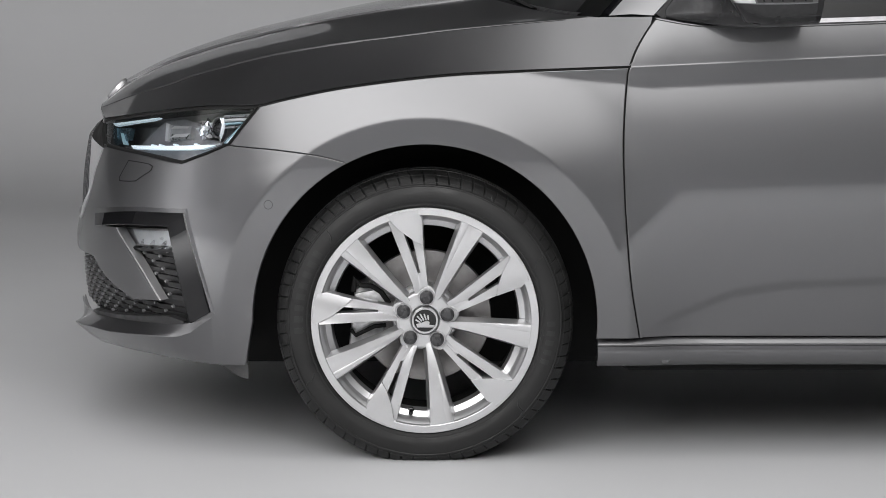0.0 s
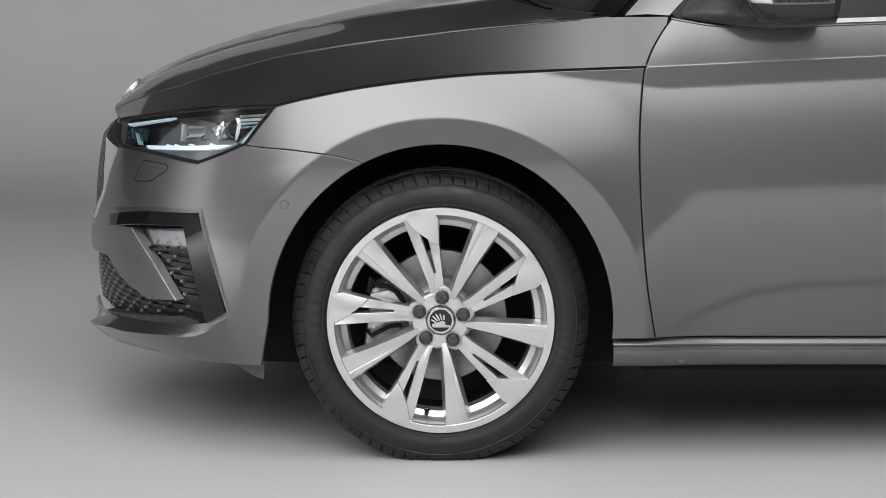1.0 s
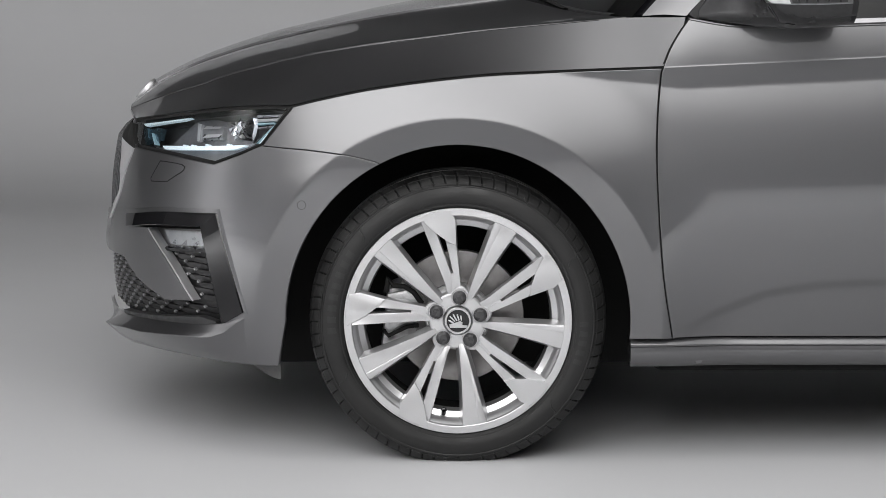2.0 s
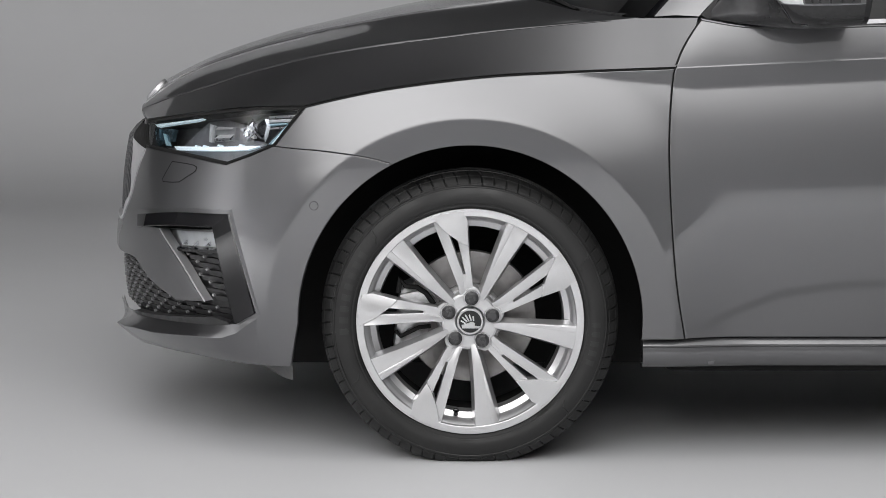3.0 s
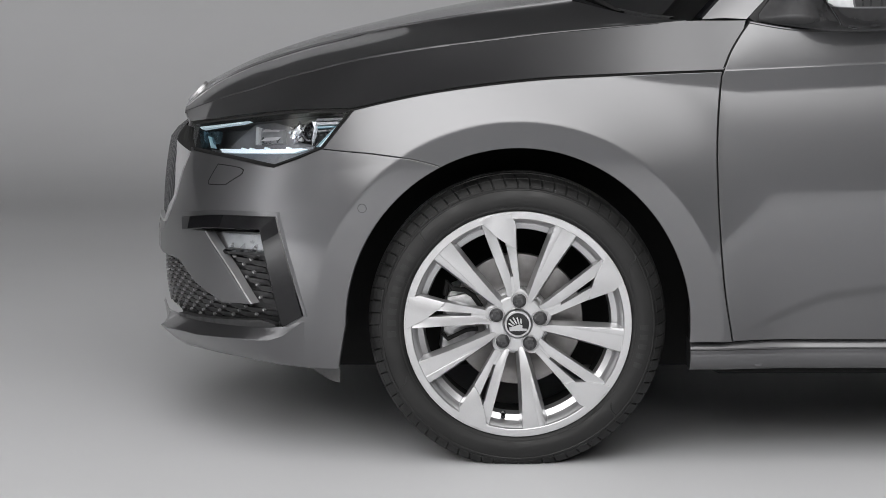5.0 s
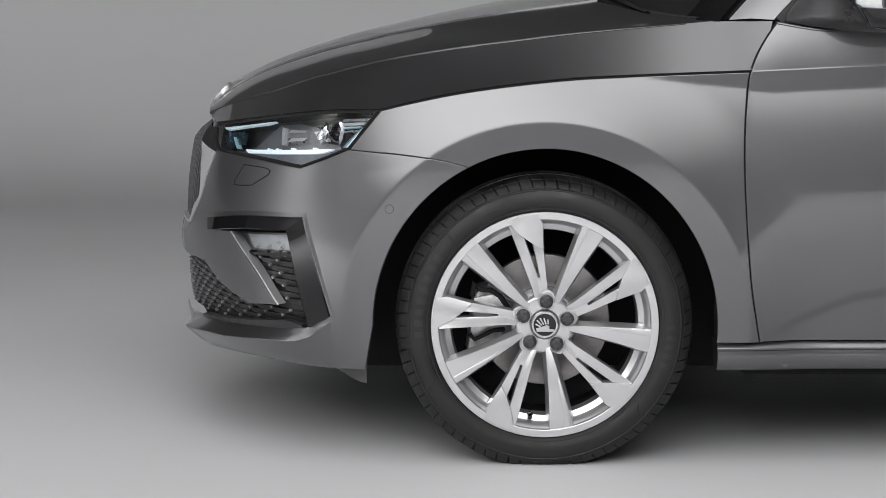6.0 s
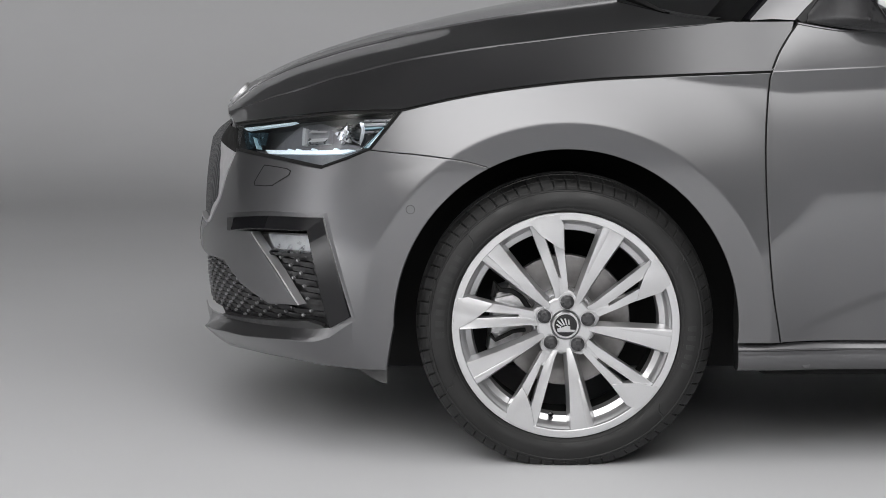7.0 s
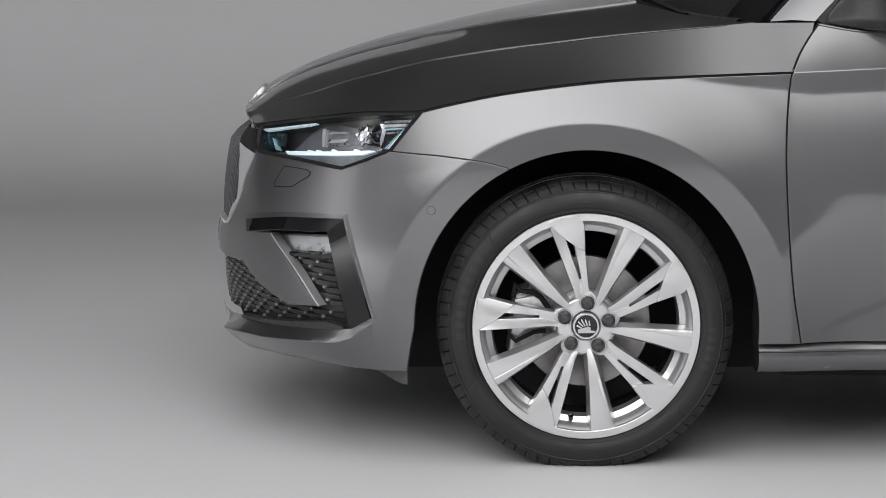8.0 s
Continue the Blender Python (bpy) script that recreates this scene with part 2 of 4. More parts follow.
def skin(s, z):
    """A place on the car's near flank and nose: s runs along the plan curve (s = x on the flank), z is the height."""
    s, z = np.broadcast_arrays(np.asarray(s, float), np.asarray(z, float))
    c = np.maximum(s, NOSE_END)
    x = np.where(s > 0, s, np.interp(-c, -NOSE_S, NOSE[:, 0]))
    y = np.where(s > 0, 0.0, np.interp(-c, -NOSE_S, NOSE[:, 1]))
    tx = np.where(s > 0, -1.0, np.interp(-c, -NOSE_S, NOSE_T[:, 0]))
    ty = np.where(s > 0, 0.0, np.interp(-c, -NOSE_S, NOSE_T[:, 1]))
    x, y = x + tx * (c - s), y + ty * (c - s)
    h = z - shoulder(s)
    wing, door = np.interp(h, *WING), np.interp(h, *DOOR)
    k = ease(0.15, 0.55, s)
    flank = wing * (1 - k) + door * k
    # flatter ahead of the wheel
    flank = flank - 0.065 * np.clip(h + 0.13, 0, 0.3) * ease(0.12, -0.2, s)
    # the steep band under the shoulder line, running out towards the nose
    w = 0.046 * np.clip((s - 0.12) / 0.36, 0, 1)
    flank = flank - 0.165 * np.clip(h + w, 0, np.maximum(w - 0.0009, 0)) * ease(0.0, 0.02, w)
    # the flared ring round the wheel
    r = np.hypot(s, z - HUB_Z)
    t = np.clip((r - 0.437) / 0.17, 0, 1)
    w = 1 - (1 - t) ** 2
    out = flank * w + (-0.012 + 0.12 * flank) * (1 - w)
    q = ease(-0.30, -0.60, s)
    d = out * (1 - q) + np.interp(z, *FRONT) * q
    d = d + 0.02 * ease(2.6, 3.4, s) + 0.25 * ease(3.0, 3.5, s) ** 2
    # the nose leans back over the grille
    d = d + 0.055 * ease(0.64, 0.72, z) * ease(-0.98, -1.25, s) + 0.010 * ease(0.40, 0.47, z) * ease(-1.1, -1.3, s)
    # the hollow over the sill, under a rising fold in the door
    fold = np.interp(s, [0.455, 0.54, 0.66, 0.78, 0.98, 1.5], [0.285, 0.329, 0.378, 0.396, 0.403, 0.41])
    d = d + 0.0045 * ease(0.0, 0.022, fold - z) * ease(0.46, 0.56, s) - 0.003 * ease(0.02, 0.12, fold - z) * ease(0.46, 0.56, s)
    return np.stack([x + ty * d, y - tx * d, z + 0 * x], -1)


def inward(s, z):
    e = 1e-3
    a, b = skin(s + e, z) - skin(s - e, z), skin(s, z + e) - skin(s, z - e)
    n = np.cross(b, a)
    return n / np.linalg.norm(n, axis=-1)[..., None]


# -- end of the body surface
def inside(poly, s, z):
    hit = np.zeros(s.shape, bool)
    for (a, b), (c, d) in zip(poly, np.roll(poly, -1, 0)):
        if b == d:
            continue
        hit ^= ((b > z) != (d > z)) & (s < (c - a) * (z - b) / (d - b) + a)
    return hit


def nearest(poly, s, z):
    best, at = np.full(s.shape, 9.0), np.zeros((*s.shape, 2))
    for a, b in zip(poly, np.roll(poly, -1, 0)):
        ab = b - a
        t = np.clip(((s - a[0]) * ab[0] + (z - a[1]) * ab[1]) / max(ab @ ab, 1e-12), 0, 1)
        p = np.stack([a[0] + t * ab[0], a[1] + t * ab[1]], -1)
        d = np.hypot(p[..., 0] - s, p[..., 1] - z)
        m = d < best
        best[m], at[m] = d[m], p[m]
    return best, at


def stepped(ring, cell):
    """A closed outline with points no further apart than a cell; its corners stay."""
    out = []
    for a, b in zip(ring, np.roll(ring, -1, 0)):
        n = max(1, int(np.ceil(np.linalg.norm(b - a) / cell)))
        out += [a + (b - a) * k / n for k in range(n)]
    return np.array(out)


def sheet(outline, holes=(), cell=0.006, inset=0.0, rim=0.012, edge=0.0015, plain=None, lines=()):
    """A sheet of the body surface inside an outline (s, z), less its holes, with its edges folded inwards."""
    rings = [stepped(np.array(r, float), cell) for r in (outline, *holes)]
    lo, hi = rings[0].min(0), rings[0].max(0)
    ns, nz = np.maximum(np.ceil((hi - lo) / cell).astype(int) + 1, 3)
    s, z = (g.ravel() for g in np.meshgrid(np.linspace(lo[0], hi[0], ns), np.linspace(lo[1], hi[1], nz), indexing="ij"))
    near, extra = np.full(s.shape, 9.0), []
    ok = np.ones(s.shape, bool)
    for k, ring in enumerate(rings):
        near = np.minimum(near, nearest(ring, s, z)[0])
        ok &= inside(ring, s, z) != bool(k)
    for line in lines:
        inner = np.array(line)
        good = inside(rings[0], inner[:, 0], inner[:, 1]) & (nearest(rings[0], inner[:, 0], inner[:, 1])[0] > edge * 1.5)
        ok &= nearest(inner[good], s, z)[0] > 0.4 * cell
        extra += [tuple(p) for p in inner[good]]
    ok &= near > (max(2.1 * edge + 0.45 * cell, 0.6 * cell) if rim and edge else 0.6 * cell)
    points, edges = [], []
    for k, ring in enumerate(rings):
        n = len(points)
        points += [tuple(p) for p in ring]
        edges += [(n + i, n + (i + 1) % len(ring)) for i in range(len(ring))]
    if rim and edge:
        for k, ring in enumerate(rings):
            for wide in (edge, 2.1 * edge):
                inner = grown(ring, wide if k else -wide)
                good = np.ones(len(inner), bool)
                for q, other in enumerate(rings):
                    good &= inside(other, inner[:, 0], inner[:, 1]) != bool(q)
                    good &= nearest(other, inner[:, 0], inner[:, 1])[0] > wide * 0.85
                if plain:
                    good &= ~plain(inner[:, 0], inner[:, 1])
                points += [tuple(p) for p in inner[good]]
    points += extra + list(zip(s[ok], z[ok]))
    flat, _, tris = geometry.delaunay_2d_cdt([Vector(p) for p in points], edges, [], 0, 1e-6, False)[:3]
    sz = np.array([tuple(p) for p in flat])
    tris = np.array(tris)
    mid = sz[tris].mean(1)
    keep = inside(rings[0], mid[:, 0], mid[:, 1])
    for ring in rings[1:]:
        keep &= ~inside(ring, mid[:, 0], mid[:, 1])
    a, b, c = (sz[tris[:, k]] for k in range(3))
    area = np.abs((b[:, 0] - a[:, 0]) * (c[:, 1] - a[:, 1]) - (b[:, 1] - a[:, 1]) * (c[:, 0] - a[:, 0]))
    tris = tris[keep & (area > 2e-7)]
    normal = inward(sz[:, 0], sz[:, 1])
    verts = [tuple(p) for p in skin(sz[:, 0], sz[:, 1]) + normal * inset]
    faces = [tuple(int(i) for i in q) for q in tris]
    if rim:
        count = {}
        for q in faces:
            for a, b in zip(q, q[1:] + q[:1]):
                count[(a, b)] = 1
        low = {}
        for a, b in [k for k in count if (k[1], k[0]) not in count]:
            if plain and plain(*((sz[a] + sz[b]) / 2)):
                continue
            for k in (a, b):
                if k not in low:
                    low[k] = len(verts)
                    verts.append(tuple(np.array(verts[k]) + normal[k] * rim))
            faces.append((b, a, low[a], low[b]))
    return verts, faces


def on_skin(s, z, depth=0.0):
    return Vector(skin(s, z) + inward(np.array(s, float), np.array(z, float)) * depth)


def grown(poly, d):
    """A polygon pushed outwards by d."""
    p = np.array(poly, float)
    nxt, prv = np.roll(p, -1, 0), np.roll(p, 1, 0)
    sign = 1 if np.sum(p[:, 0] * nxt[:, 1] - nxt[:, 0] * p[:, 1]) > 0 else -1
    def nrm(e):
        return np.stack([e[:, 1], -e[:, 0]], 1) * sign / (np.linalg.norm(e, axis=1)[:, None] + 1e-9)
    a, b = nrm(nxt - p), nrm(p - prv)
    n = a + b
    n /= np.maximum(np.sum(n * a, 1), 0.35)[:, None]
    return p + n * d


def arch(n=60, a0=0.0, a1=180.0, grow=0.0):
    t = np.radians(np.linspace(a0, a1, n))
    return np.stack([(0.368 + grow) * np.cos(t), HUB_Z + (0.381 + grow) * np.sin(t)], 1)


def far_side(ob):
    """The same part on the car's other flank."""
    me = ob.data.copy()
    me.transform(Matrix.Translation((0, 2 * CENTRE_Y, 0)) @ Matrix.Diagonal((1, -1, 1, 1)))
    me.flip_normals()
    o = new(ob.name.split(".")[0], me)
    o.parent = ob.parent
    return o


# ---- the studio ----
def studio():
    # floor, cove and back wall in one sweep
    prof = [(-9.0, 0.0), (-4.0, 0.0), (0.0, 0.0), (4.0, 0.0), (7.0, 0.0)]
    floor = loft([[(x, y, 0.0) for y, _ in prof] for x in np.linspace(-13, 13, 9)])
    tagged(part("floor", floor, WHITE_FLOOR, None), "pale grey seamless painted studio floor", "floor", kind="structure")
    cove = [(7.0 + 4.5 * math.sin(a), 4.5 - 4.5 * math.cos(a)) for a in np.linspace(0, 1.30, 76)]
    wall = loft([[(x, y, z) for y, z in cove] for x in np.linspace(-13, 13, 9)])
    tagged(part("backdrop", wall, WHITE_WALL, None), "pale grey curved studio backdrop", "backdrop", kind="structure")
    tagged(part("wall_back", box(-13, 13, 11.6, 11.9, 0, 7, bevel=0.01), GREY_WALL, None), "grey studio wall behind the backdrop", "wall", kind="structure")
    # unseen walls, added; pale or dark to shape reflections in the paint
    for name, b, m in (("wall_front", (-13, 13, -9.3, -9.0, 0, 7), DARK_WALL), ("wall_west", (-9.8, -9.5, -9, 5.4, 0, 7), SIDE_WALL), ("dark_reflected_corner", (-9.8, -9.5, 5.4, 11.5, 0, 7), GREY_WALL), ("wall_east", (13, 13.3, -9, 11.5, 0, 7), GREY_WALL)):
        tagged(part(name, box(*b, bevel=0.01), m, None), "unseen studio wall, added and toned for the car's reflections", "wall", kind="structure")
    tagged(part("ceiling", box(-13, 13, -9, 11.6, 7.0, 7.3, bevel=0.01), DARK_WALL, None), "dark studio ceiling", "ceiling", kind="structure")


studio()


# ---- the wheel ----
HUB = Vector((0, 0, HUB_Z))
SPOKE = 137.0


def wheel_place(angle):
    a = radians(angle)
    er, et = Vector((math.cos(a), 0, math.sin(a))), Vector((-math.sin(a), 0, math.cos(a)))
    def place(u, w, depth):
        dish = 0.010 + 0.016 * max(0.0, (0.24 - u) / 0.19)
        return er * u + et * w + Vector((0, dish + depth, 0))
    return place


def tyre_mesh():
    prof = [(0.032, 0.236), (0.020, 0.240), (0.0105, 0.2465), (0.0078, 0.2495), (0.0052, 0.2515), (0.0050, 0.2540), (0.0040, 0.2562), (0.0015, 0.264), (0.001, 0.272), (0.004, 0.284), (0.0062, 0.2892), (0.0052, 0.2908), (0.0056, 0.2926), (0.0090, 0.2946), (0.0100, 0.296), (0.017, 0.305), (0.022, 0.3095), (0.026, 0.3125), (0.034, 0.3165),
            (0.046, 0.3190), (0.058, 0.3200), (0.0605, 0.3200), (0.062, 0.3130), (0.070, 0.3130), (0.0715, 0.3205), (0.090, 0.3213), (0.0915, 0.3140), (0.101, 0.3140), (0.1025, 0.3213), (0.121, 0.3205), (0.1225, 0.313),
            (0.130, 0.313), (0.1315, 0.3200), (0.150, 0.3190), (0.162, 0.3165), (0.172, 0.3110), (0.184, 0.298), (0.192, 0.272), (0.188, 0.252), (0.165, 0.236)]
    n, pitch = 864, 12
    rows = []
    for k, (y, r) in enumerate(prof):
        row = []
        for i in range(n):
            a = 2 * math.pi * (i + 1.3 * max(0, y - 0.0095) / 0.014) / n
            cut = 0.0
            if (0.0085, 0.0120, 0.0095)[i // pitch % 3] < y < 0.0600 and i % pitch == 0:
                cut = 0.0045 if y > 0.016 else 0.0016
            rr = r - cut
            z = rr * math.sin(a)
            # flattened where it stands on the floor
            low = -HUB_Z + 0.0003
            row.append((rr * math.cos(a), y, max(z, low)))
        rows.append(row)
    return loft(rows, True)


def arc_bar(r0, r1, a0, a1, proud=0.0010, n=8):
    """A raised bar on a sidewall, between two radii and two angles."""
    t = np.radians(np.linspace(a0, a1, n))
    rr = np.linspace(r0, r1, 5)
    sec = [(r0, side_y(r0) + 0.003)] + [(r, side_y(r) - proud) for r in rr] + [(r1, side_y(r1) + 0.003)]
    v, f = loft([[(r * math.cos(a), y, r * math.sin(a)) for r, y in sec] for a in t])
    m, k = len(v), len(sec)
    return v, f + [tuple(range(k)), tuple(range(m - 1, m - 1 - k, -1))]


def side_y(r):
    return float(np.interp(r, [0.240, 0.247, 0.256, 0.264, 0.272, 0.284, 0.296, 0.305], [0.020, 0.010, 0.004, 0.0015, 0.001, 0.004, 0.010, 0.017]))


def front_wheel(car):
    lip = [(0.020, 0.2425), (0.0125, 0.2445), (0.0100, 0.2442), (0.0092, 0.2434), (0.0092, 0.2290), (0.0096, 0.2282), (0.0106, 0.2276), (0.0180, 0.2262), (0.0240, 0.2210), (0.0290, 0.2190), (0.0440, 0.2150), (0.0500, 0.2030), (0.075, 0.1990)]
    wheel = part("wheel", lathe(lip, 160), ALLOY, car, "silver ten-spoke alloy wheel with a black tyre", sharp=22)
    wheel.location = HUB
    part("tyre", tyre_mesh(), RUBBER, wheel, "black road tyre with a grooved shoulder", sharp=28)
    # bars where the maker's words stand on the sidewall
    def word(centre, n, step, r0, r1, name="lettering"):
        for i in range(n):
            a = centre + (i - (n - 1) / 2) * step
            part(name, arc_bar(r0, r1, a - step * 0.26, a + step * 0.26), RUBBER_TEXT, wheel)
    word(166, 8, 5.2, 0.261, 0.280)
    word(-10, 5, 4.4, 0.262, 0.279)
    for r in (0.2555, 0.290):
        part("moulded_ring", arc_bar(r - 0.0008, r + 0.0008, 0, 360, 0.0008, 121), RUBBER, wheel)
    for c, f in ((26, 1), (205, 1), (-40, -1), (140, -1)):
        zig = [(c + f * a, r) for a, r in ((0, 0.262), (2.6, 0.272), (3.0, 0.286), (6.5, 0.292), (9, 0.292))]
        pts = [(r * math.cos(radians(a)), side_y(r) - 0.0002, r * math.sin(radians(a))) for a, r in smooth(zig, 24)]
        part("moulded_mark", sweep(pts, 0.0016, 6), RUBBER_TEXT, wheel)
    # raised lines that follow the shoulder and curl out between its blocks
    for k in range(9):
        c = 12 + 40 * k
        line = smooth([(c - 12, 0.2915), (c - 4, 0.2920), (c + 4, 0.2922), (c + 8, 0.2935), (c + 9.5, 0.2970), (c + 10, 0.3020)], 26)
        part("moulded_line", sweep([(r * math.cos(radians(a)), side_y(r) + 0.0003, r * math.sin(radians(a))) for a, r in line], 0.0011, 6), RUBBER_TEXT, wheel)
    for y, r in ((0.0262, 0.3126), (0.0118, 0.2985)):
        part("moulded_ring", lathe([(y + 0.0012, r + 0.0006), (y - 0.0002, r + 0.0006), (y - 0.0006, r), (y, r - 0.0010)], 240), RUBBER, wheel)
    # the rim; its deep barrel is coloured black for the shade behind the spokes
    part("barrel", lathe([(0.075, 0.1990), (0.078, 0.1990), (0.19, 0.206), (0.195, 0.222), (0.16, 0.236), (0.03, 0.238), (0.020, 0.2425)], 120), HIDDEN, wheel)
    single = [(0.2385, 0.020), (0.2395, -0.008), (0.2300, -0.0325), (0.150, -0.0195), (0.100, -0.0130), (0.046, -0.0085), (0.042, 0.001), (0.080, 0.0060), (0.150, 0.0125)]
    blade = [(0.2345, 0.0385), (0.2400, 0.020), (0.2405, -0.006), (0.2375, -0.030), (0.2150, -0.0360), (0.160, -0.0278), (0.172, -0.0120), (0.197, 0.0118)]
    prong_a = [(0.2315, 0.0382), (0.2030, 0.0130), (0.1957, 0.0088), (0.1030, -0.0046), (0.090, -0.0030), (0.052, 0.0010), (0.0520, 0.0105), (0.0796, 0.0110)]
    prong_b = [(0.186, -0.0066), (0.158, -0.0278), (0.068, -0.0195), (0.050, -0.0160), (0.050, -0.0085), (0.085, -0.0080), (0.100, -0.0100)]
    for k in range(5):
        place = wheel_place(SPOKE - 72 * k)
        a = prism(single, place, 0.0, 0.030, 0.0070, 0.0014)
        rib = prism([(0.2300, 0.0170), (0.2300, 0.0030), (0.120, 0.0045), (0.120, 0.0090)], place, -0.0006, 0.004, 0.0006, 0.0005)
        part("spoke", merged([a, rib]), ALLOY, wheel, sharp=25)
        place = wheel_place(SPOKE - 36 - 72 * k)
        bl = prism(blade, place, -0.0018, 0.026, 0.0025, 0.0010)
        pa = prism(prong_a, place, 0.0030, 0.032, 0.0016, 0.0012)
        pb = prism(prong_b, place, 0.0030, 0.032, 0.0016, 0.0012)
        web = prism([(0.046, 0.0100), (0.090, 0.0040), (0.102, -0.0020), (0.102, -0.0100), (0.090, -0.0140), (0.046, -0.0155)], place, 0.0042, 0.034, 0.0020, 0.0012)
        part("split_spoke", merged([bl, pa, pb, web]), ALLOY, wheel, sharp=25)
    # hub with five bolt lobes
    t = np.linspace(0, 2 * np.pi, 120, endpoint=False)
    def lobe(r, k):
        return [r + k * max(0, math.cos(5 * (a - radians(86)))) for a in t]
    rows = []
    for r, k, y in ((0.030, 0, 0.030), (0.033, 0, 0.0262), (0.048, 0.012, 0.0255), (0.057, 0.0135, 0.0265), (0.061, 0.0135, 0.0295), (0.064, 0.012, 0.046), (0.064, 0.012, 0.070)):
        rows.append([(q * math.cos(a), y, q * math.sin(a)) for q, a in zip(lobe(r, k), t)])
    part("hub", loft(rows, True), ALLOY, wheel, sharp=30)
    for k in range(5):
        a = radians(86 + 72 * k)
        c = (0.0495 * math.cos(a), 0.0, 0.0495 * math.sin(a))
        part("bolt_seat", lathe([(0.0275, 0.0185), (0.0252, 0.0178), (0.0258, 0.0166), (0.032, 0.0160)], 32, c), ALLOY, wheel)
        part("bolt_cap", lathe([(0.034, 0.0152), (0.0200, 0.0150), (0.0165, 0.0140), (0.0140, 0.0110), (0.0120, 0.0085), (0.0115, 0.0), ], 32, c), BOLT, wheel, "dark grey plastic bolt cap")
    part("centre_cap", lathe([(0.030, 0.0290), (0.0170, 0.0285), (0.0150, 0.0275), (0.0150, 0.0245), (0.0165, 0.0238)], 64), ALLOY, wheel, "round hub cap with a plain silver emblem")
    part("emblem_ground", lathe([(0.030, 0.0238), (0.0162, 0.0238), (0.0160, 0.0)], 48), GLOSS_BLACK, wheel)
    def flat(u, w, d):
        return Vector((u * 1.02 + 0.001, 0.0150 + d, w * 1.02 - 0.001))
    emblem = [prism([(-0.018, -0.0135), (0.018, -0.0135), (0.0195, -0.0085), (0.008, -0.0080), (0.009, -0.002), (0.003, 0.001), (-0.010, -0.004), (-0.019, -0.006)], flat, 0, 0.002, 0, 0.0004)]
    for x, z, l, g in ((-0.014, -0.001, 0.011, 150), (-0.011, 0.004, 0.014, 135), (-0.006, 0.0065, 0.015, 120), (0.000, 0.007, 0.013, 108), (0.006, 0.006, 0.010, 97)):
        g = radians(g)
        d, e = (math.cos(g), math.sin(g)), (-math.sin(g), math.cos(g))
        emblem.append(prism([(x + 0.0016 * e[0] * q + d[0] * l * h, z + 0.0016 * e[1] * q + d[1] * l * h) for h, q in ((-0.4, -1), (0.6, -1), (0.75, 0), (0.6, 1), (-0.4, 1))], flat, 0, 0.002, 0, 0.0003))
    part("emblem", merged(emblem), ALLOY, wheel)
    # tyre valve
    a = radians(-98.5)
    vx, vz = 0.2065 * math.cos(a), 0.2065 * math.sin(a)
    part("valve", lathe([(0.060, 0.0), (0.0605, 0.0078), (0.050, 0.0080), (0.049, 0.0055), (0.034, 0.0052), (0.030, 0.0046), (0.0295, 0.0)], 20, (vx, 0.0, vz)), GLOSS_BLACK, wheel, "black rubber valve with cap")
    # brake
    part("brake_disc", lathe([(0.108, 0.070), (0.094, 0.072), (0.0925, 0.075), (0.0925, 0.1420), (0.0945, 0.1435), (0.113, 0.1435), (0.113, 0.072)], 120), STEEL, wheel, "ground steel brake disc with light rust")
    part("disc_hat", lathe([(0.092, 0.073), (0.072, 0.0720), (0.062, 0.068), (0.060, 0.040), (0.060, 0.0)], 64), CAST, wheel)
    return wheel


def caliper(car):
    def place(u, w, d):
        return Vector((u, 0.080 + d, w))
    body = prism([(-0.165, -0.068), (-0.150, 0.060), (-0.118, 0.072), (-0.085, 0.050), (-0.090, -0.030), (-0.105, -0.066)], place, 0.0, 0.10, 0.003, 0.006)
    c = part("brake_caliper", body, CAST, car, "grey cast brake caliper with a black hose")
    c.location = HUB
    part("bracket", prism([(-0.150, 0.030), (-0.152, 0.050), (-0.095, 0.062), (-0.075, 0.034), (-0.098, 0.022)], place, -0.010, 0.03, 0.003, 0.004), CAST, c)
    part("clip", sweep([(-0.155, 0.070, 0.055), (-0.150, 0.066, 0.086), (-0.140, 0.064, 0.070), (-0.115, 0.064, 0.068), (-0.095, 0.066, 0.055), (-0.078, 0.070, 0.030)], 0.006), HIDDEN, c, "black retaining clip")
    part("hose", sweep([(-0.160, 0.075, -0.030), (-0.150, 0.066, -0.040), (-0.110, 0.064, -0.020), (-0.085, 0.07, -0.018)], 0.005), HIDDEN, c, "black brake hose")
    part("bolt_head", lathe([(0.075, 0.010), (0.066, 0.0095), (0.065, 0.0)], 16, (-0.13, 0, 0.0)), STEEL, c)
    return c



# ---- the car ----
car = tagged(empty("car"), "dark grey metallic hatchback standing on the studio floor", "car")
front_wheel(car)
caliper(car)

HOOD_LINE = [(-0.358, 0.765), (-0.287, 0.782), (-0.184, 0.803), (-0.063, 0.820), (0.058, 0.832), (0.179, 0.838), (0.300, 0.843), (0.432, 0.848)]
DOOR_LINE = [(0.432, 0.848), (0.424, 0.751), (0.422, 0.657), (0.427, 0.538), (0.439, 0.394), (0.459, 0.271)]
DOOR_TOP = [(0.488, 0.951), (0.467, 0.921), (0.447, 0.886), (0.432, 0.848)]
LAMP_TOP = [(-1.014, 0.702), (-0.858, 0.719), (-0.694, 0.739), (-0.546, 0.755), (-0.440, 0.762), (-0.358, 0.765)]
LAMP_REAR = [(-0.358, 0.765), (-0.394, 0.723), (-0.430, 0.680)]
LAMP_LOW = [(-0.430, 0.680), (-0.485, 0.660), (-0.556, 0.637)]
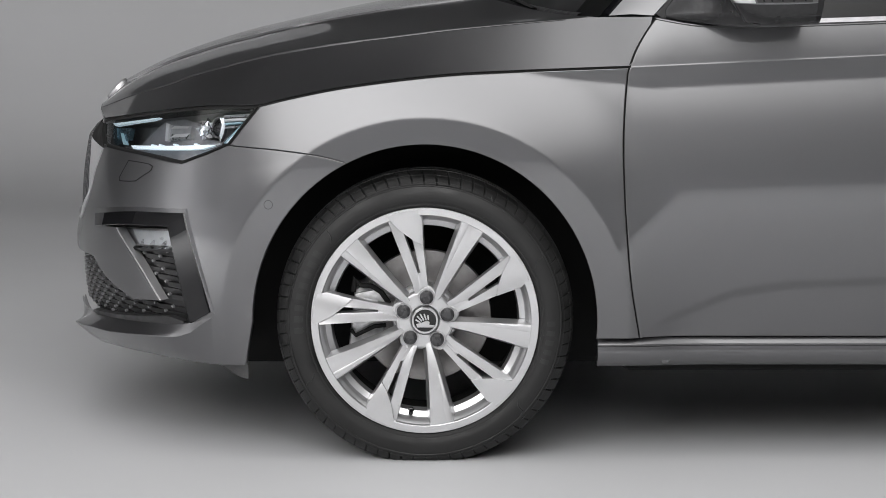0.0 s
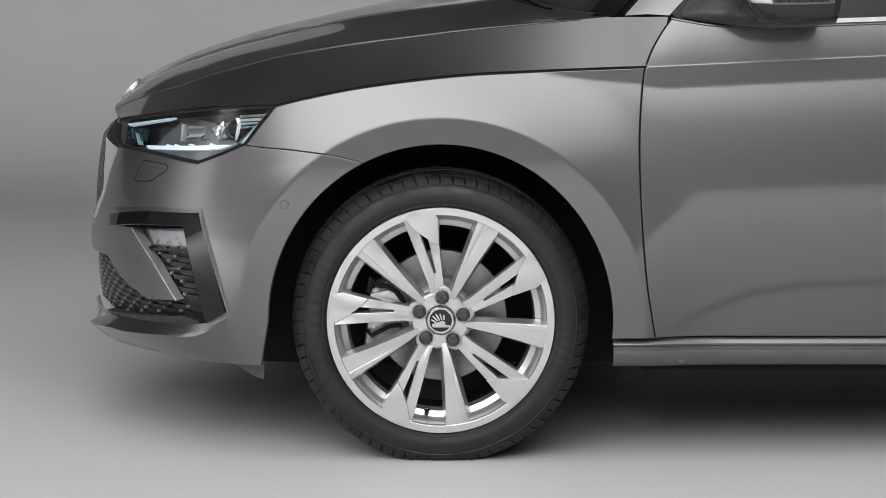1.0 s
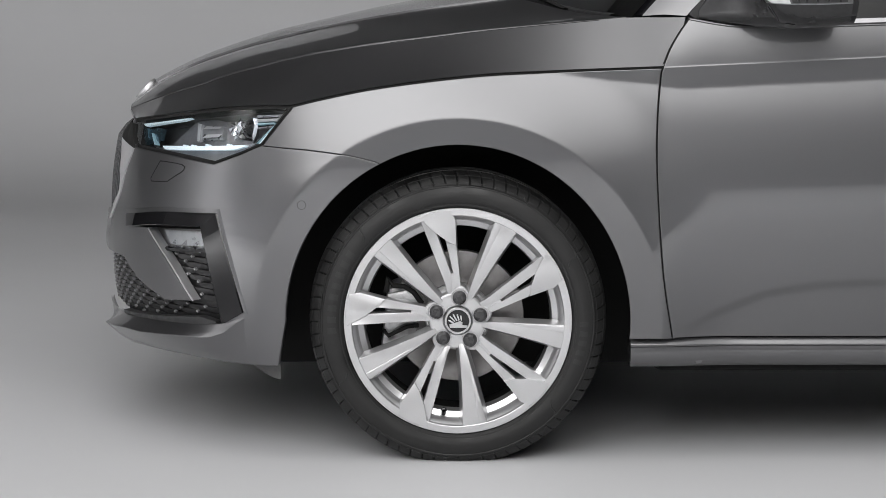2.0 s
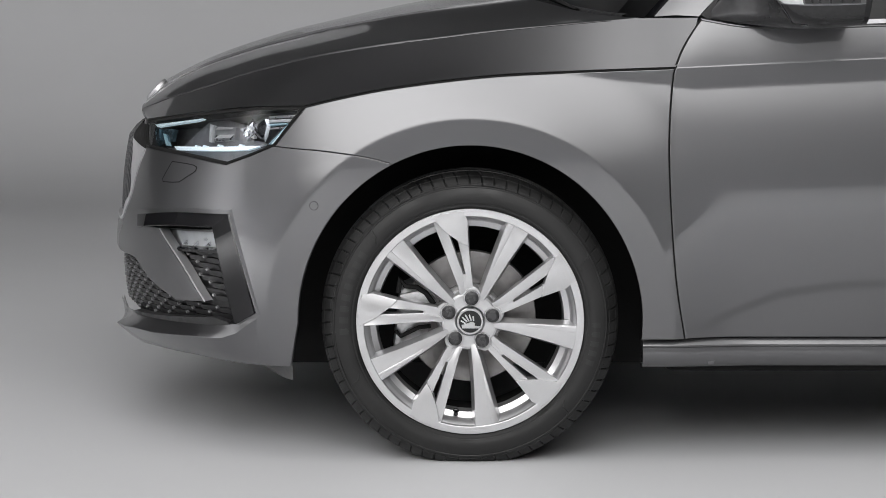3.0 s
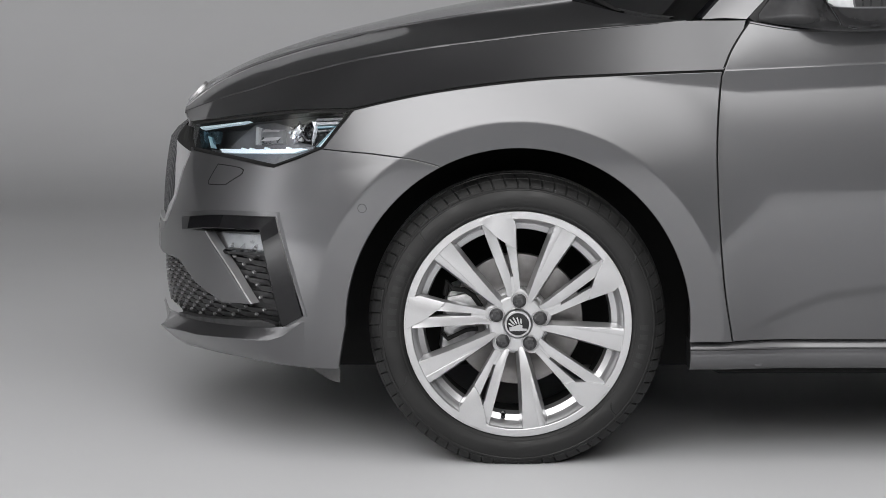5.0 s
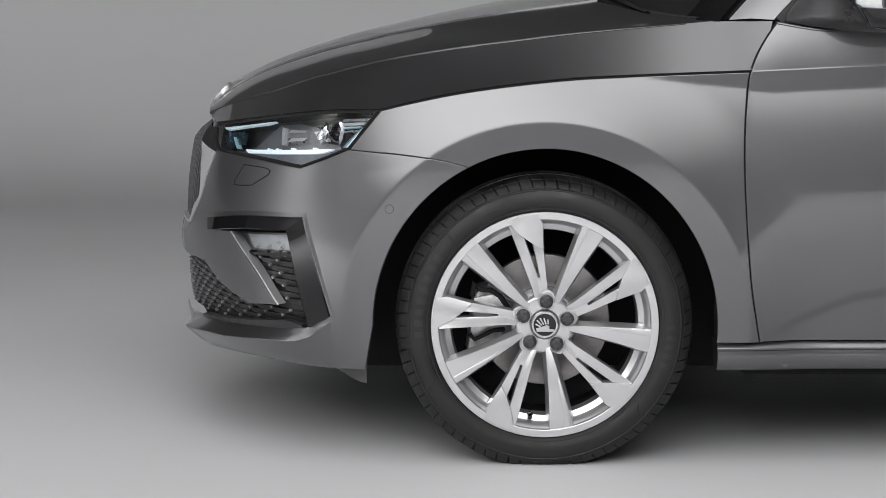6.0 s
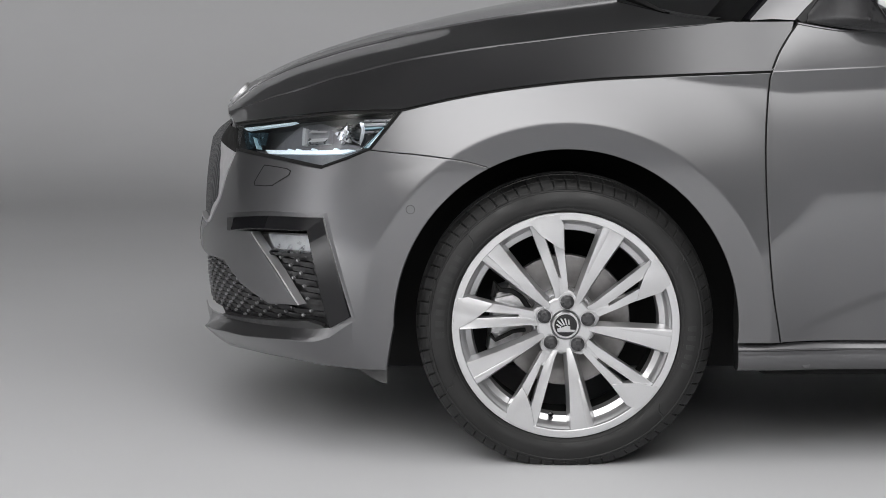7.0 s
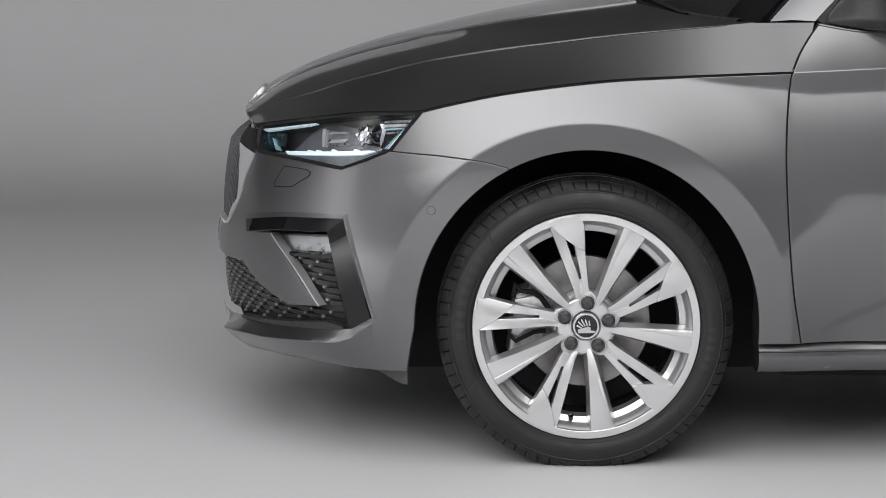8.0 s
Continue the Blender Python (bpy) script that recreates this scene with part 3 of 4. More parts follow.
LAMP_FOOT = [(-0.556, 0.637), (-0.717, 0.646), (-0.937, 0.648)]
SEAM = [(-0.430, 0.680), (-0.365, 0.676), (-0.313, 0.673), (-0.228, 0.663), (-0.171, 0.649)]
GAP = 0.0028


SHOULDERS = [[(s, float(shoulder(s)) + dz) for s in np.arange(0.30, 1.48, 0.004)] for dz in (-0.0018, -0.0009, 0.0005, 0.0014)]


def curve(points, n=24):
    return smooth(points, n)


def moved(points, ds, dz):
    return np.array(points) + np.array([ds, dz])


def outline(*runs):
    return np.vstack([np.array(r, float) for r in runs])


def wing():
    a = arch(70, -5.5, 116.8)
    return outline(moved(curve(HOOD_LINE, 60), 0, -GAP), moved(curve(DOOR_LINE, 50)[1:], -GAP * 0.6, 0), [(0.457, 0.2715), (0.366, 0.2715)], a, moved(curve(SEAM)[::-1], 0, GAP * 0.3), moved(curve(LAMP_REAR)[::-1], GAP, -GAP)[1:])


def lip_edge(s):
    return float(np.interp(s, [-1.445, -1.2, -1.04, -0.97, -0.903, -0.805, -0.657, -0.549, -0.514, -0.48, -0.462], [0.205, 0.216, 0.241, 0.2445, 0.247, 0.2485, 0.258, 0.263, 0.274, 0.297, 0.309]))


def lip_top(s):
    return float(np.interp(s, [-1.445, -1.2, -0.875, -0.573, -0.52, -0.46], [0.234, 0.240, 0.262, 0.2845, 0.292, 0.312]))


def bumper_lip():
    """The sharp splitter along the foot of the bumper, with a flat ledge over it and its point at the corner."""
    rows = []
    for s in np.linspace(-1.445, -0.462, 110):
        e, o = lip_edge(s), float(np.interp(s, [-1.445, -1.25, -1.12, -1.04, -0.97, -0.88, -0.70, -0.573, -0.52, -0.462], [0.002, 0.006, 0.028, 0.046, 0.046, 0.037, 0.028, 0.021, 0.010, 0.001]))
        foot = float(np.interp(s, [-1.445, -1.2, -0.917, -0.694, -0.538, -0.468], [0.158, 0.163, 0.190, 0.203, 0.204, 0.206]))
        rows.append([on_skin(s, lip_top(s), 0.0), on_skin(s, lip_top(s) * 0.5 + e * 0.5 - 0.002, -0.55 * o), on_skin(s, e + 0.0012, -o + 0.0006), on_skin(s, e, -o), on_skin(s, e - 0.0025, -o + 0.0010),
                     on_skin(s, (e - 0.003) * 0.5 + foot * 0.5, -0.55 * o), on_skin(s, foot + 0.006, -0.20 * o), on_skin(s, foot, 0.0), on_skin(s, foot, 0.07)])
    return loft(rows)


def front_bumper():
    a = arch(60, 117.0, 180.0)
    outer = outline(moved(curve(SEAM)[::-1], 0, -GAP * 0.3), moved(LAMP_LOW, 0, -GAP)[1:], moved(curve(LAMP_FOOT), 0, -GAP)[1:], [(-0.960, 0.655), (-1.020, 0.705), (-1.445, 0.705), (-1.445, lip_top(-1.445))],
                    [(s, lip_top(s)) for s in np.linspace(-1.40, -0.53, 40)], [(-0.470, 0.296), (-0.470, 0.206), (-0.386, 0.210), (-0.376, 0.265)], a[::-1])
    fr = curve([(-0.996, 0.694), (-0.976, 0.668), (-0.945, 0.643), (-0.985, 0.585), (-1.018, 0.530), (-1.075, 0.490), (-1.130, 0.462), (-1.25, 0.452), (-1.44, 0.448)], 44)
    fi = curve([(-1.160, 0.690), (-1.110, 0.664), (-1.067, 0.636), (-1.048, 0.600), (-1.030, 0.540), (-1.085, 0.505), (-1.142, 0.468), (-1.25, 0.457), (-1.44, 0.453)], 44)
    grille = outline((fr + fi) / 2, [(-1.50, 0.4535), (-1.50, 0.692)])
    mouth = [(-0.951, 0.492), (-0.536, 0.531), (-0.463, 0.322), (-0.526, 0.287), (-0.585, 0.299), (-0.752, 0.281), (-0.95, 0.263), (-1.15, 0.248), (-1.36, 0.2445), (-1.385, 0.225), (-1.5, 0.225), (-1.5, 0.385), (-1.19, 0.380), (-0.985, 0.391), (-0.866, 0.352), (-0.727, 0.323), (-0.613, 0.333), (-0.808, 0.475), (-0.91, 0.469)]
    b = part("front_bumper", sheet(outer, [grille, mouth], 0.004, rim=0.014, plain=lambda s, z: (z < (s < -0.9) * 0.014 + np.interp(s, [-1.445, -1.2, -0.875, -0.573, -0.46], [0.237, 0.241, 0.263, 0.2865, 0.30])) & (s < -0.4685) & (s > -9) & ((z < 0.20) | (s < -0.53) | (s > -0.4715))), PAINT, car, "grey painted front bumper", sharp=125)
    part("bumper_lip", bumper_lip(), PAINT, b, sharp=28)
    # dark strip laid over the paint between intake and lip
    strip_z = [(-1.15, 0.249), (-0.95, 0.264), (-0.752, 0.282), (-0.585, 0.300), (-0.540, 0.2935)]
    part("intake_strip", loft([[on_skin(s, z + 0.001, 0.016), on_skin(s, z + 0.001, -0.0012), on_skin(s, (z + lip_top(s)) / 2, -0.0016), on_skin(s, min(lip_top(s) + 0.0005, z - 0.002), -0.0012)] for s, z in zip(np.linspace(-1.02, -0.540, 40), np.interp(np.linspace(-1.02, -0.540, 40), *zip(*strip_z)))]), PLASTIC, b, "dark strip between the intake and the lip")
    part("parking_sensor", lathe_on(-0.331, 0.558, [(0.0006, 0.0085), (-0.0006, 0.0085), (-0.0006, 0.0)]), PAINT, b)
    part("sensor_ring", lathe_on(-0.331, 0.558, [(0.0004, 0.0100), (-0.0002, 0.0098), (-0.0002, 0.0086), (0.0004, 0.0085)]), PLASTIC, b)
    wash = [(-0.769, 0.626), (-0.74, 0.6265), (-0.70, 0.6265), (-0.672, 0.6255), (-0.659, 0.622), (-0.661, 0.616), (-0.669, 0.611), (-0.69, 0.602), (-0.723, 0.587), (-0.75, 0.584), (-0.78, 0.582), (-0.802, 0.581), (-0.805, 0.586), (-0.79, 0.603)]
    part("washer_cap", sheet(wash, cell=0.004, inset=-0.0006, rim=0.003), PAINT, b)
    part("washer_gap", loft([[on_skin(*p, 0.001), on_skin(*p, -0.0010), on_skin(*q, -0.0010), on_skin(*q, 0.001)] for p, q in zip(np.vstack([grown(wash, 0.0022), grown(wash, 0.0022)[:1]]), wash + wash[:1])]), HIDDEN, b)
    # trim round the air intake
    t_out = outline(curve([(-0.951, 0.492), (-0.74, 0.518), (-0.536, 0.531)], 12), curve([(-0.536, 0.531), (-0.463, 0.322)], 10)[1:])
    t_in = outline(curve([(-0.917, 0.466), (-0.75, 0.487), (-0.576, 0.499)], 12), curve([(-0.576, 0.499), (-0.528, 0.284)], 10)[1:])
    rows = []
    for k, (o, i) in enumerate(zip(t_out, t_in)):
        d = -0.012 if k < 12 else -0.012 + 0.016 * (k - 11) / 9
        rows.append([on_skin(*o, 0.012), on_skin(*o, -0.001), on_skin(*(o * 0.96 + i * 0.04), -0.003), on_skin(*(o * 0.06 + i * 0.94), d), on_skin(*i, d + 0.003), on_skin(*(i * 1.0), 0.036)])
    part("intake_trim", loft(rows), GLOSS_BLACK, b, "gloss black angular intake surround", sharp=20)
    part("trim_foot", loft([[on_skin(-0.463, 0.322, -0.002), on_skin(-0.497, 0.300, -0.002), on_skin(-0.526, 0.284, -0.002)], [on_skin(-0.530, 0.290, 0.030), on_skin(-0.545, 0.292, 0.030), on_skin(-0.560, 0.294, 0.030)]]), PLASTIC, b)
    # painted bevel round the trim
    bevel = outline(curve([(-0.958, 0.503), (-0.74, 0.529), (-0.528, 0.542)], 12), curve([(-0.528, 0.542), (-0.452, 0.318)], 10)[1:])
    part("intake_bevel", loft([[on_skin(*w, 0.0004), on_skin(*(w * 0.85 + o * 0.15), -0.0003), on_skin(*o, -0.0010), on_skin(*o, 0.01)] for w, o in zip(bevel, t_out)]), PAINT, b, sharp=30)
    # bright edge of the fin
    fe = curve([(-0.807, 0.474), (-0.698, 0.404), (-0.613, 0.332)], 16)
    part("fin_edge", loft([[on_skin(s - 0.001, z - 0.0006, 0.0), on_skin(s, z, -0.0012), on_skin(s + 0.0036, z + 0.0022, -0.0006), on_skin(s + 0.0046, z + 0.0027, 0.02)] for s, z in fe]), ALLOY, b, "bright satin edge of the fin", sharp=60)
    # fog lamp
    fog = [(-0.829, 0.470), (-0.593, 0.487), (-0.583, 0.449), (-0.772, 0.438)]
    part("fog_lamp_housing", sheet(grown(fog, 0.004), cell=0.008, inset=0.034, rim=-0.020), FIN_EDGE, b)
    part("fog_lamp_glass", sheet(fog, cell=0.01, inset=0.012, rim=0.006), LAMP_GLASS, b).visible_shadow = False
    part("fog_reflector", sheet([(-0.770, 0.474), (-0.602, 0.484), (-0.592, 0.452), (-0.738, 0.443)], cell=0.008, inset=0.024, rim=0.008), WHITE_PLASTIC, b, "pale reflector of the fog lamp")
    for k in range(3):
        c = -0.722 + k * 0.048
        z = 0.4455 + 0.06 * (c + 0.735)
        part("fog_rib", loft([[on_skin(c - 0.014, z, 0.023), on_skin(c + 0.004, z + 0.011, 0.0235)], [on_skin(c, z, 0.014), on_skin(c + 0.006, z + 0.010, 0.021)], [on_skin(c + 0.010, z + 0.0006, 0.023), on_skin(c + 0.009, z + 0.011, 0.0235)]]), LAMP_SATIN, b, sharp=10)
    part("intake_bar", loft([[on_skin(s, z, d) for z, d in ((0.441 + q, 0.012), (0.437 + q, 0.004), (0.431 + q, 0.004), (0.427 + q, 0.030))] for s, q in ((-0.785, -0.004), (-0.575, 0.011))]), GLOSS_BLACK, b)
    # dark intake back and its studs
    far_side(part("intake_back", sheet([(-1.445, 0.190), (-1.445, 0.400), (-0.95, 0.43), (-0.80, 0.44), (-0.60, 0.45), (-0.50, 0.33), (-0.52, 0.25)], cell=0.02, inset=0.034, rim=0), PLASTIC, b))
    for i in range(-26, 12):
        for j in range(-6, 16):
            s, z = -0.5625 + i * 0.067 + j * 0.039, 0.4056 - i * 0.001 - j * 0.014
            ceil_z = np.interp(s, [-1.4, -0.985, -0.866, -0.727, -0.60], [0.385, 0.388, 0.350, 0.320, 0.318])
            right = np.interp(z, [0.288, 0.496], [-0.535, -0.580]) - 0.004
            fin = np.interp(z, [0.328, 0.472], [-0.620, -0.815]) + 0.026
            foot = np.interp(s, [-1.4, -0.95, -0.752, -0.585], [0.242, 0.262, 0.280, 0.298])
            if s < -1.42 or s > right or z < foot - 0.008 or z > 0.432 + 0.07 * (s + 0.70) or (z > ceil_z and s < fin):
                continue
            stud(s, z, b)
    # grille of upright slats, with its frame
    for i in range(16):
        s = -1.062 - i * 0.0235
        part("grille_slat", loft([[on_skin(s + ds, z, d) for ds, d in ((0.008, 0.040), (0.0035, 0.004), (-0.0035, 0.004), (-0.008, 0.040))] for z in np.linspace(np.interp(s, [-1.2, -1.06], [0.466, 0.52]), 0.690, 10)]), LAMP_INSIDE, b)
    part("grille_back", sheet([(-1.04, 0.71), (-1.04, 0.60), (-1.08, 0.50), (-1.445, 0.44), (-1.445, 0.71)], cell=0.02, inset=0.06, rim=0), HIDDEN, b)
    for k0, k1, m, l in ((0, 6, HIDDEN, "black top of the grille frame"), (5, 44, PALE_SATIN, "satin silver grille frame")):
        part("grille_frame", loft([[on_skin(*o, 0.01)] + [on_skin(*(o * (1 - q) + i * q), -0.003) for q in np.linspace(0, 1, 7)] + [on_skin(*i, 0.02)] for o, i in zip(fr[k0:k1], fi[k0:k1])]), m, b, l, sharp=25)
    # air flap under the bumper
    part("air_flap", loft([[Vector((x, 0.115 - 0.5 * (x + 0.46), z)) for z in (0.215, 0.203 - 0.035 * float(ease(-0.48, -0.385, x)))] for x in np.linspace(-0.47, -0.384, 8)]), LINER, b, "black plastic air flap")
    return b


def lathe_on(s, z, profile, n=32):
    """A small turned piece set flush on the skin: (depth, radius)."""
    c, i = on_skin(s, z), Vector(inward(np.float64(s), np.float64(z)))
    a = i.cross(Vector((0, 0, 1))).normalized()
    b = i.cross(a)
    return loft([[c + i * d + (a * math.cos(k * 2 * math.pi / n) + b * math.sin(k * 2 * math.pi / n)) * max(r, 1e-5) for k in range(n)] for d, r in profile], True)


def stud(s, z, parent):
    """A slanted plate of the intake's pattern with a small paler facet added for its corner glint."""
    def at(i, j, d):
        return on_skin(s + i * 0.067 + j * 0.006, z - i * 0.001 - j * 0.0138, d)
    p = [at(-0.46, -0.40, 0.020), at(0.20, -0.46, 0.026), at(0.46, -0.30, 0.031), at(0.46, 0.40, 0.032), at(-0.20, 0.46, 0.027), at(-0.46, 0.30, 0.022)]
    q = [at(-0.50, -0.46, 0.036), at(0.22, -0.52, 0.036), at(0.50, -0.34, 0.036), at(0.50, 0.46, 0.036), at(-0.22, 0.52, 0.036), at(-0.50, 0.36, 0.036)]
    part("stud", (p + q, [(0, 1, 2, 3, 4, 5)] + [((k + 1) % 6, k, k + 6, (k + 1) % 6 + 6) for k in range(6)]), PLASTIC, parent, sharp=12)
    t = [at(i, j, 0.0165) for i, j in ((-0.555, -0.44), (-0.50, -0.73), (-0.435, -0.56), (-0.49, -0.27))]
    u = [at(i, j, 0.0225) for i, j in ((-0.575, -0.44), (-0.50, -0.79), (-0.415, -0.56), (-0.49, -0.21))]
    part("stud_glint", (t + u, [(0, 1, 2, 3)] + [((k + 1) % 4, k, k + 4, (k + 1) % 4 + 4) for k in range(4)]), FIN_EDGE, parent, sharp=12)


def headlamp():
    shape = outline(curve(LAMP_TOP, 40), curve(LAMP_REAR, 14)[1:], np.array(LAMP_LOW)[1:], curve(LAMP_FOOT, 20)[1:], [(-0.970, 0.668)])
    shape = grown(shape, -0.002)
    lamp = part("headlamp", sheet(shape, cell=0.009, inset=0.075, rim=-0.070), LAMP_INSIDE, car, "clear headlamp with lit white light guides")
    part("cover", sheet(shape, cell=0.008, inset=0.003, rim=0.0), LAMP_GLASS, lamp).visible_shadow = False
    part("seal", sheet(shape, [grown(shape, -0.0032)], cell=0.004, inset=0.0025, rim=0.03, edge=0.0), HIDDEN, lamp)
    round_it = np.vstack([grown(shape, 0.0046), grown(shape, 0.0046)[:1]])
    within = np.vstack([grown(shape, -0.002), grown(shape, -0.002)[:1]])
    part("lamp_gap", loft([[on_skin(*p, 0.005), on_skin(*q, 0.005)] for p, q in zip(round_it, within)]), HIDDEN, lamp)
    def inner(name, poly, depth, mat, label="", rim=0.010, cell=0.005):
        return part(name, sheet(poly, cell=cell, inset=depth, rim=rim), mat, lamp, label)
    inner("upper_light_guide", [(-1.020, 0.701), (-0.709, 0.741), (-0.688, 0.737), (-0.745, 0.724), (-0.968, 0.695)], 0.020, DRL, "lit white light guide")
    inner("lower_light_guide", [(-0.820, 0.661), (-0.573, 0.677), (-0.500, 0.6815), (-0.478, 0.6805), (-0.520, 0.671), (-0.801, 0.654)], 0.020, DRL, "lit white light guide", cell=0.004)
    inner("light_guide_lip", [(-0.500, 0.6815), (-0.466, 0.6855), (-0.462, 0.6825), (-0.478, 0.6785)], 0.021, LAMP_CHROME, cell=0.003)
    # stepped bars and slanting stripes at the rear
    for k, (s0, s1, z0, z1, m) in enumerate(((-0.470, -0.396, 0.7450, 0.7500, LAMP_SATIN), (-0.470, -0.408, 0.7365, 0.7420, WHITE_PLASTIC), (-0.468, -0.420, 0.7305, 0.7335, DIM_GUIDE), (-0.466, -0.428, 0.7225, 0.7255, LAMP_SATIN))):
        inner("rear_bar", [(s0, z0 - 0.003), (s1, z0), (s1 + 0.003, z1), (s0, z1 - 0.002)], 0.026 + 0.002 * k, m, cell=0.003)
    for k, (o, w, m) in enumerate(((0.0, 0.0034, DIM_GUIDE), (0.010, 0.0030, DRL), (0.019, 0.0045, DIM_GUIDE), (0.030, 0.0025, LAMP_CHROME))):
        inner("bezel_stripe", [(-0.391 - o - w, 0.738 - 0.004 * k), (-0.391 - o, 0.739 - 0.004 * k), (-0.442 - o * 0.9, 0.688), (-0.442 - o * 0.9 - w, 0.687)], 0.024 + 0.003 * k, m, cell=0.003)
    inner("inner_reflector", [(-0.6877, 0.7218), (-0.5961, 0.7248), (-0.5881, 0.6959), (-0.675, 0.689)], 0.040, LAMP_SATIN, "stepped reflector", 0.012)
    inner("reflector_spine", [(-0.6812, 0.6842), (-0.6981, 0.7243), (-0.6819, 0.7231), (-0.679, 0.7103), (-0.6708, 0.6848)], 0.034, WHITE_PLASTIC, cell=0.003)
    for poly in ([(-0.6623, 0.7208), (-0.6008, 0.7225), (-0.5948, 0.7168), (-0.6618, 0.7122)], [(-0.649, 0.7026), (-0.5912, 0.7076), (-0.5924, 0.6981), (-0.6578, 0.6922)]):
        part("reflector_step", loft([[on_skin(*(np.array(poly[0]) * (1 - q) + np.array(poly[1]) * q), 0.037), on_skin(*(np.array(poly[3]) * (1 - q) + np.array(poly[2]) * q), 0.030)] for q in (0, 0.35, 0.7, 1)]), WHITE_PLASTIC, lamp, sharp=20)
    for s, z in ((-0.709, 0.6722), (-0.6735, 0.6746), (-0.6161, 0.6795), (-0.541, 0.6837)):
        inner("light_guide_tooth", [(s - 0.006, z - 0.0045), (s - 0.004, z - 0.0010), (s + 0.004, z - 0.0008), (s + 0.007, z - 0.0040)], 0.019, DRL, cell=0.003)
    inner("front_bezel", [(-1.000, 0.690), (-0.958, 0.692), (-0.925, 0.668), (-0.930, 0.655), (-0.965, 0.662)], 0.022, LAMP_BLUE, "dark blue-tinted bezel")
    inner("front_panel", [(-0.955, 0.693), (-0.870, 0.700), (-0.868, 0.672), (-0.922, 0.660)], 0.030, LAMP_BLUE, "dark blue-tinted inner panel")
    inner("front_fin", [(-0.921, 0.684), (-0.915, 0.684), (-0.868, 0.660), (-0.880, 0.659)], 0.024, DIM_GUIDE, cell=0.003)
    inner("front_edge", [(-1.012, 0.698), (-1.004, 0.699), (-0.955, 0.662), (-0.960, 0.659)], 0.016, LAMP_CHROME, cell=0.003)
    inner("floor_pan", [(-0.94, 0.655), (-0.80, 0.662), (-0.50, 0.682), (-0.47, 0.675), (-0.556, 0.642), (-0.717, 0.651), (-0.93, 0.653)], 0.045, SATIN)
    inner("shroud", [(-0.843, 0.664), (-0.712, 0.749), (-0.587, 0.735), (-0.540, 0.700), (-0.473, 0.692)], 0.052, SATIN)
    c = (-0.498, 0.7255)
    part("projector", lathe_on(*c, [(0.064, 0.0245), (0.046, 0.0245), (0.042, 0.0235), (0.042, 0.0220), (0.048, 0.0215)]), SATIN, lamp, "round projector ring")
    part("projector_lens", lathe_on(*c, [(0.050, 0.0215), (0.043, 0.018), (0.038, 0.011), (0.0365, 0.0)]), GLOSS_BLACK, lamp, "round glass projector lens")
    inner("crescent", [(-0.492, 0.744), (-0.476, 0.742), (-0.468, 0.728), (-0.470, 0.706), (-0.478, 0.690), (-0.482, 0.706), (-0.480, 0.728)], 0.034, LAMP_CHROME, cell=0.003)
    # cut facets beside the projector
    rng = random.Random(7)
    for k in range(20):
        a, r = k * 2.4, 0.004 + 0.0012 * k
        u, w = -0.538 + r * math.cos(a), 0.7175 + 0.8 * r * math.sin(a)
        tri = [on_skin(u + 0.0066 * math.cos(a + j * 2.1), w + 0.0066 * math.sin(a + j * 2.1), 0.036 + rng.uniform(-0.003, 0.003)) for j in range(3)]
        back = [on_skin(u + 0.003 * math.cos(a + j * 2.1), w + 0.003 * math.sin(a + j * 2.1), 0.046) for j in range(3)]
        part("facet", (tri + back, [(0, 1, 2), (1, 0, 3, 4), (2, 1, 4, 5), (0, 2, 5, 3)]), LAMP_CHROME if k % 3 else WHITE_PLASTIC, lamp, sharp=5)
    return lamp


CREASE = [(-0.768, 0.62, 0.718), (-0.671, 0.497, 0.757), (-0.583, 0.407, 0.786), (-0.513, 0.351, 0.812), (-0.444, 0.297, 0.832), (-0.379, 0.265, 0.850), (-0.314, 0.233, 0.865), (-0.188, 0.195, 0.887), (-0.064, 0.175, 0.903), (0.058, 0.155, 0.919), (0.180, 0.135, 0.932), (0.301, 0.114, 0.944), (0.361, 0.104, 0.950), (0.481, 0.082, 0.952)]
RIDGE = [(-0.784, 0.80, 0.714), (-0.763, 0.80, 0.736), (-0.726, 0.787, 0.767), (-0.690, 0.774, 0.789), (-0.619, 0.747, 0.822), (-0.548, 0.72, 0.847), (-0.478, 0.694, 0.869), (-0.408, 0.668, 0.887), (-0.339, 0.638, 0.905), (-0.203, 0.559, 0.934), (-0.07, 0.500, 0.958), (0.06, 0.468, 0.976), (0.134, 0.46, 0.9865)]
MIDDLE = [(-0.792, 0.885, 0.714), (-0.777, 0.885, 0.735), (-0.743, 0.885, 0.766), (-0.704, 0.885, 0.789), (-0.634, 0.885, 0.823), (-0.564, 0.885, 0.850), (-0.494, 0.885, 0.873), (-0.425, 0.885, 0.893), (-0.355, 0.885, 0.909), (-0.216, 0.885, 0.939), (-0.078, 0.885, 0.965), (0.144, 0.885, 1.000)]
SCREEN_FOOT = [(0.372, 0.10, 0.951), (0.307, 0.25, 0.952), (0.253, 0.45, 0.956), (0.168, 0.72, 0.970), (0.144, 0.885, 0.978)]


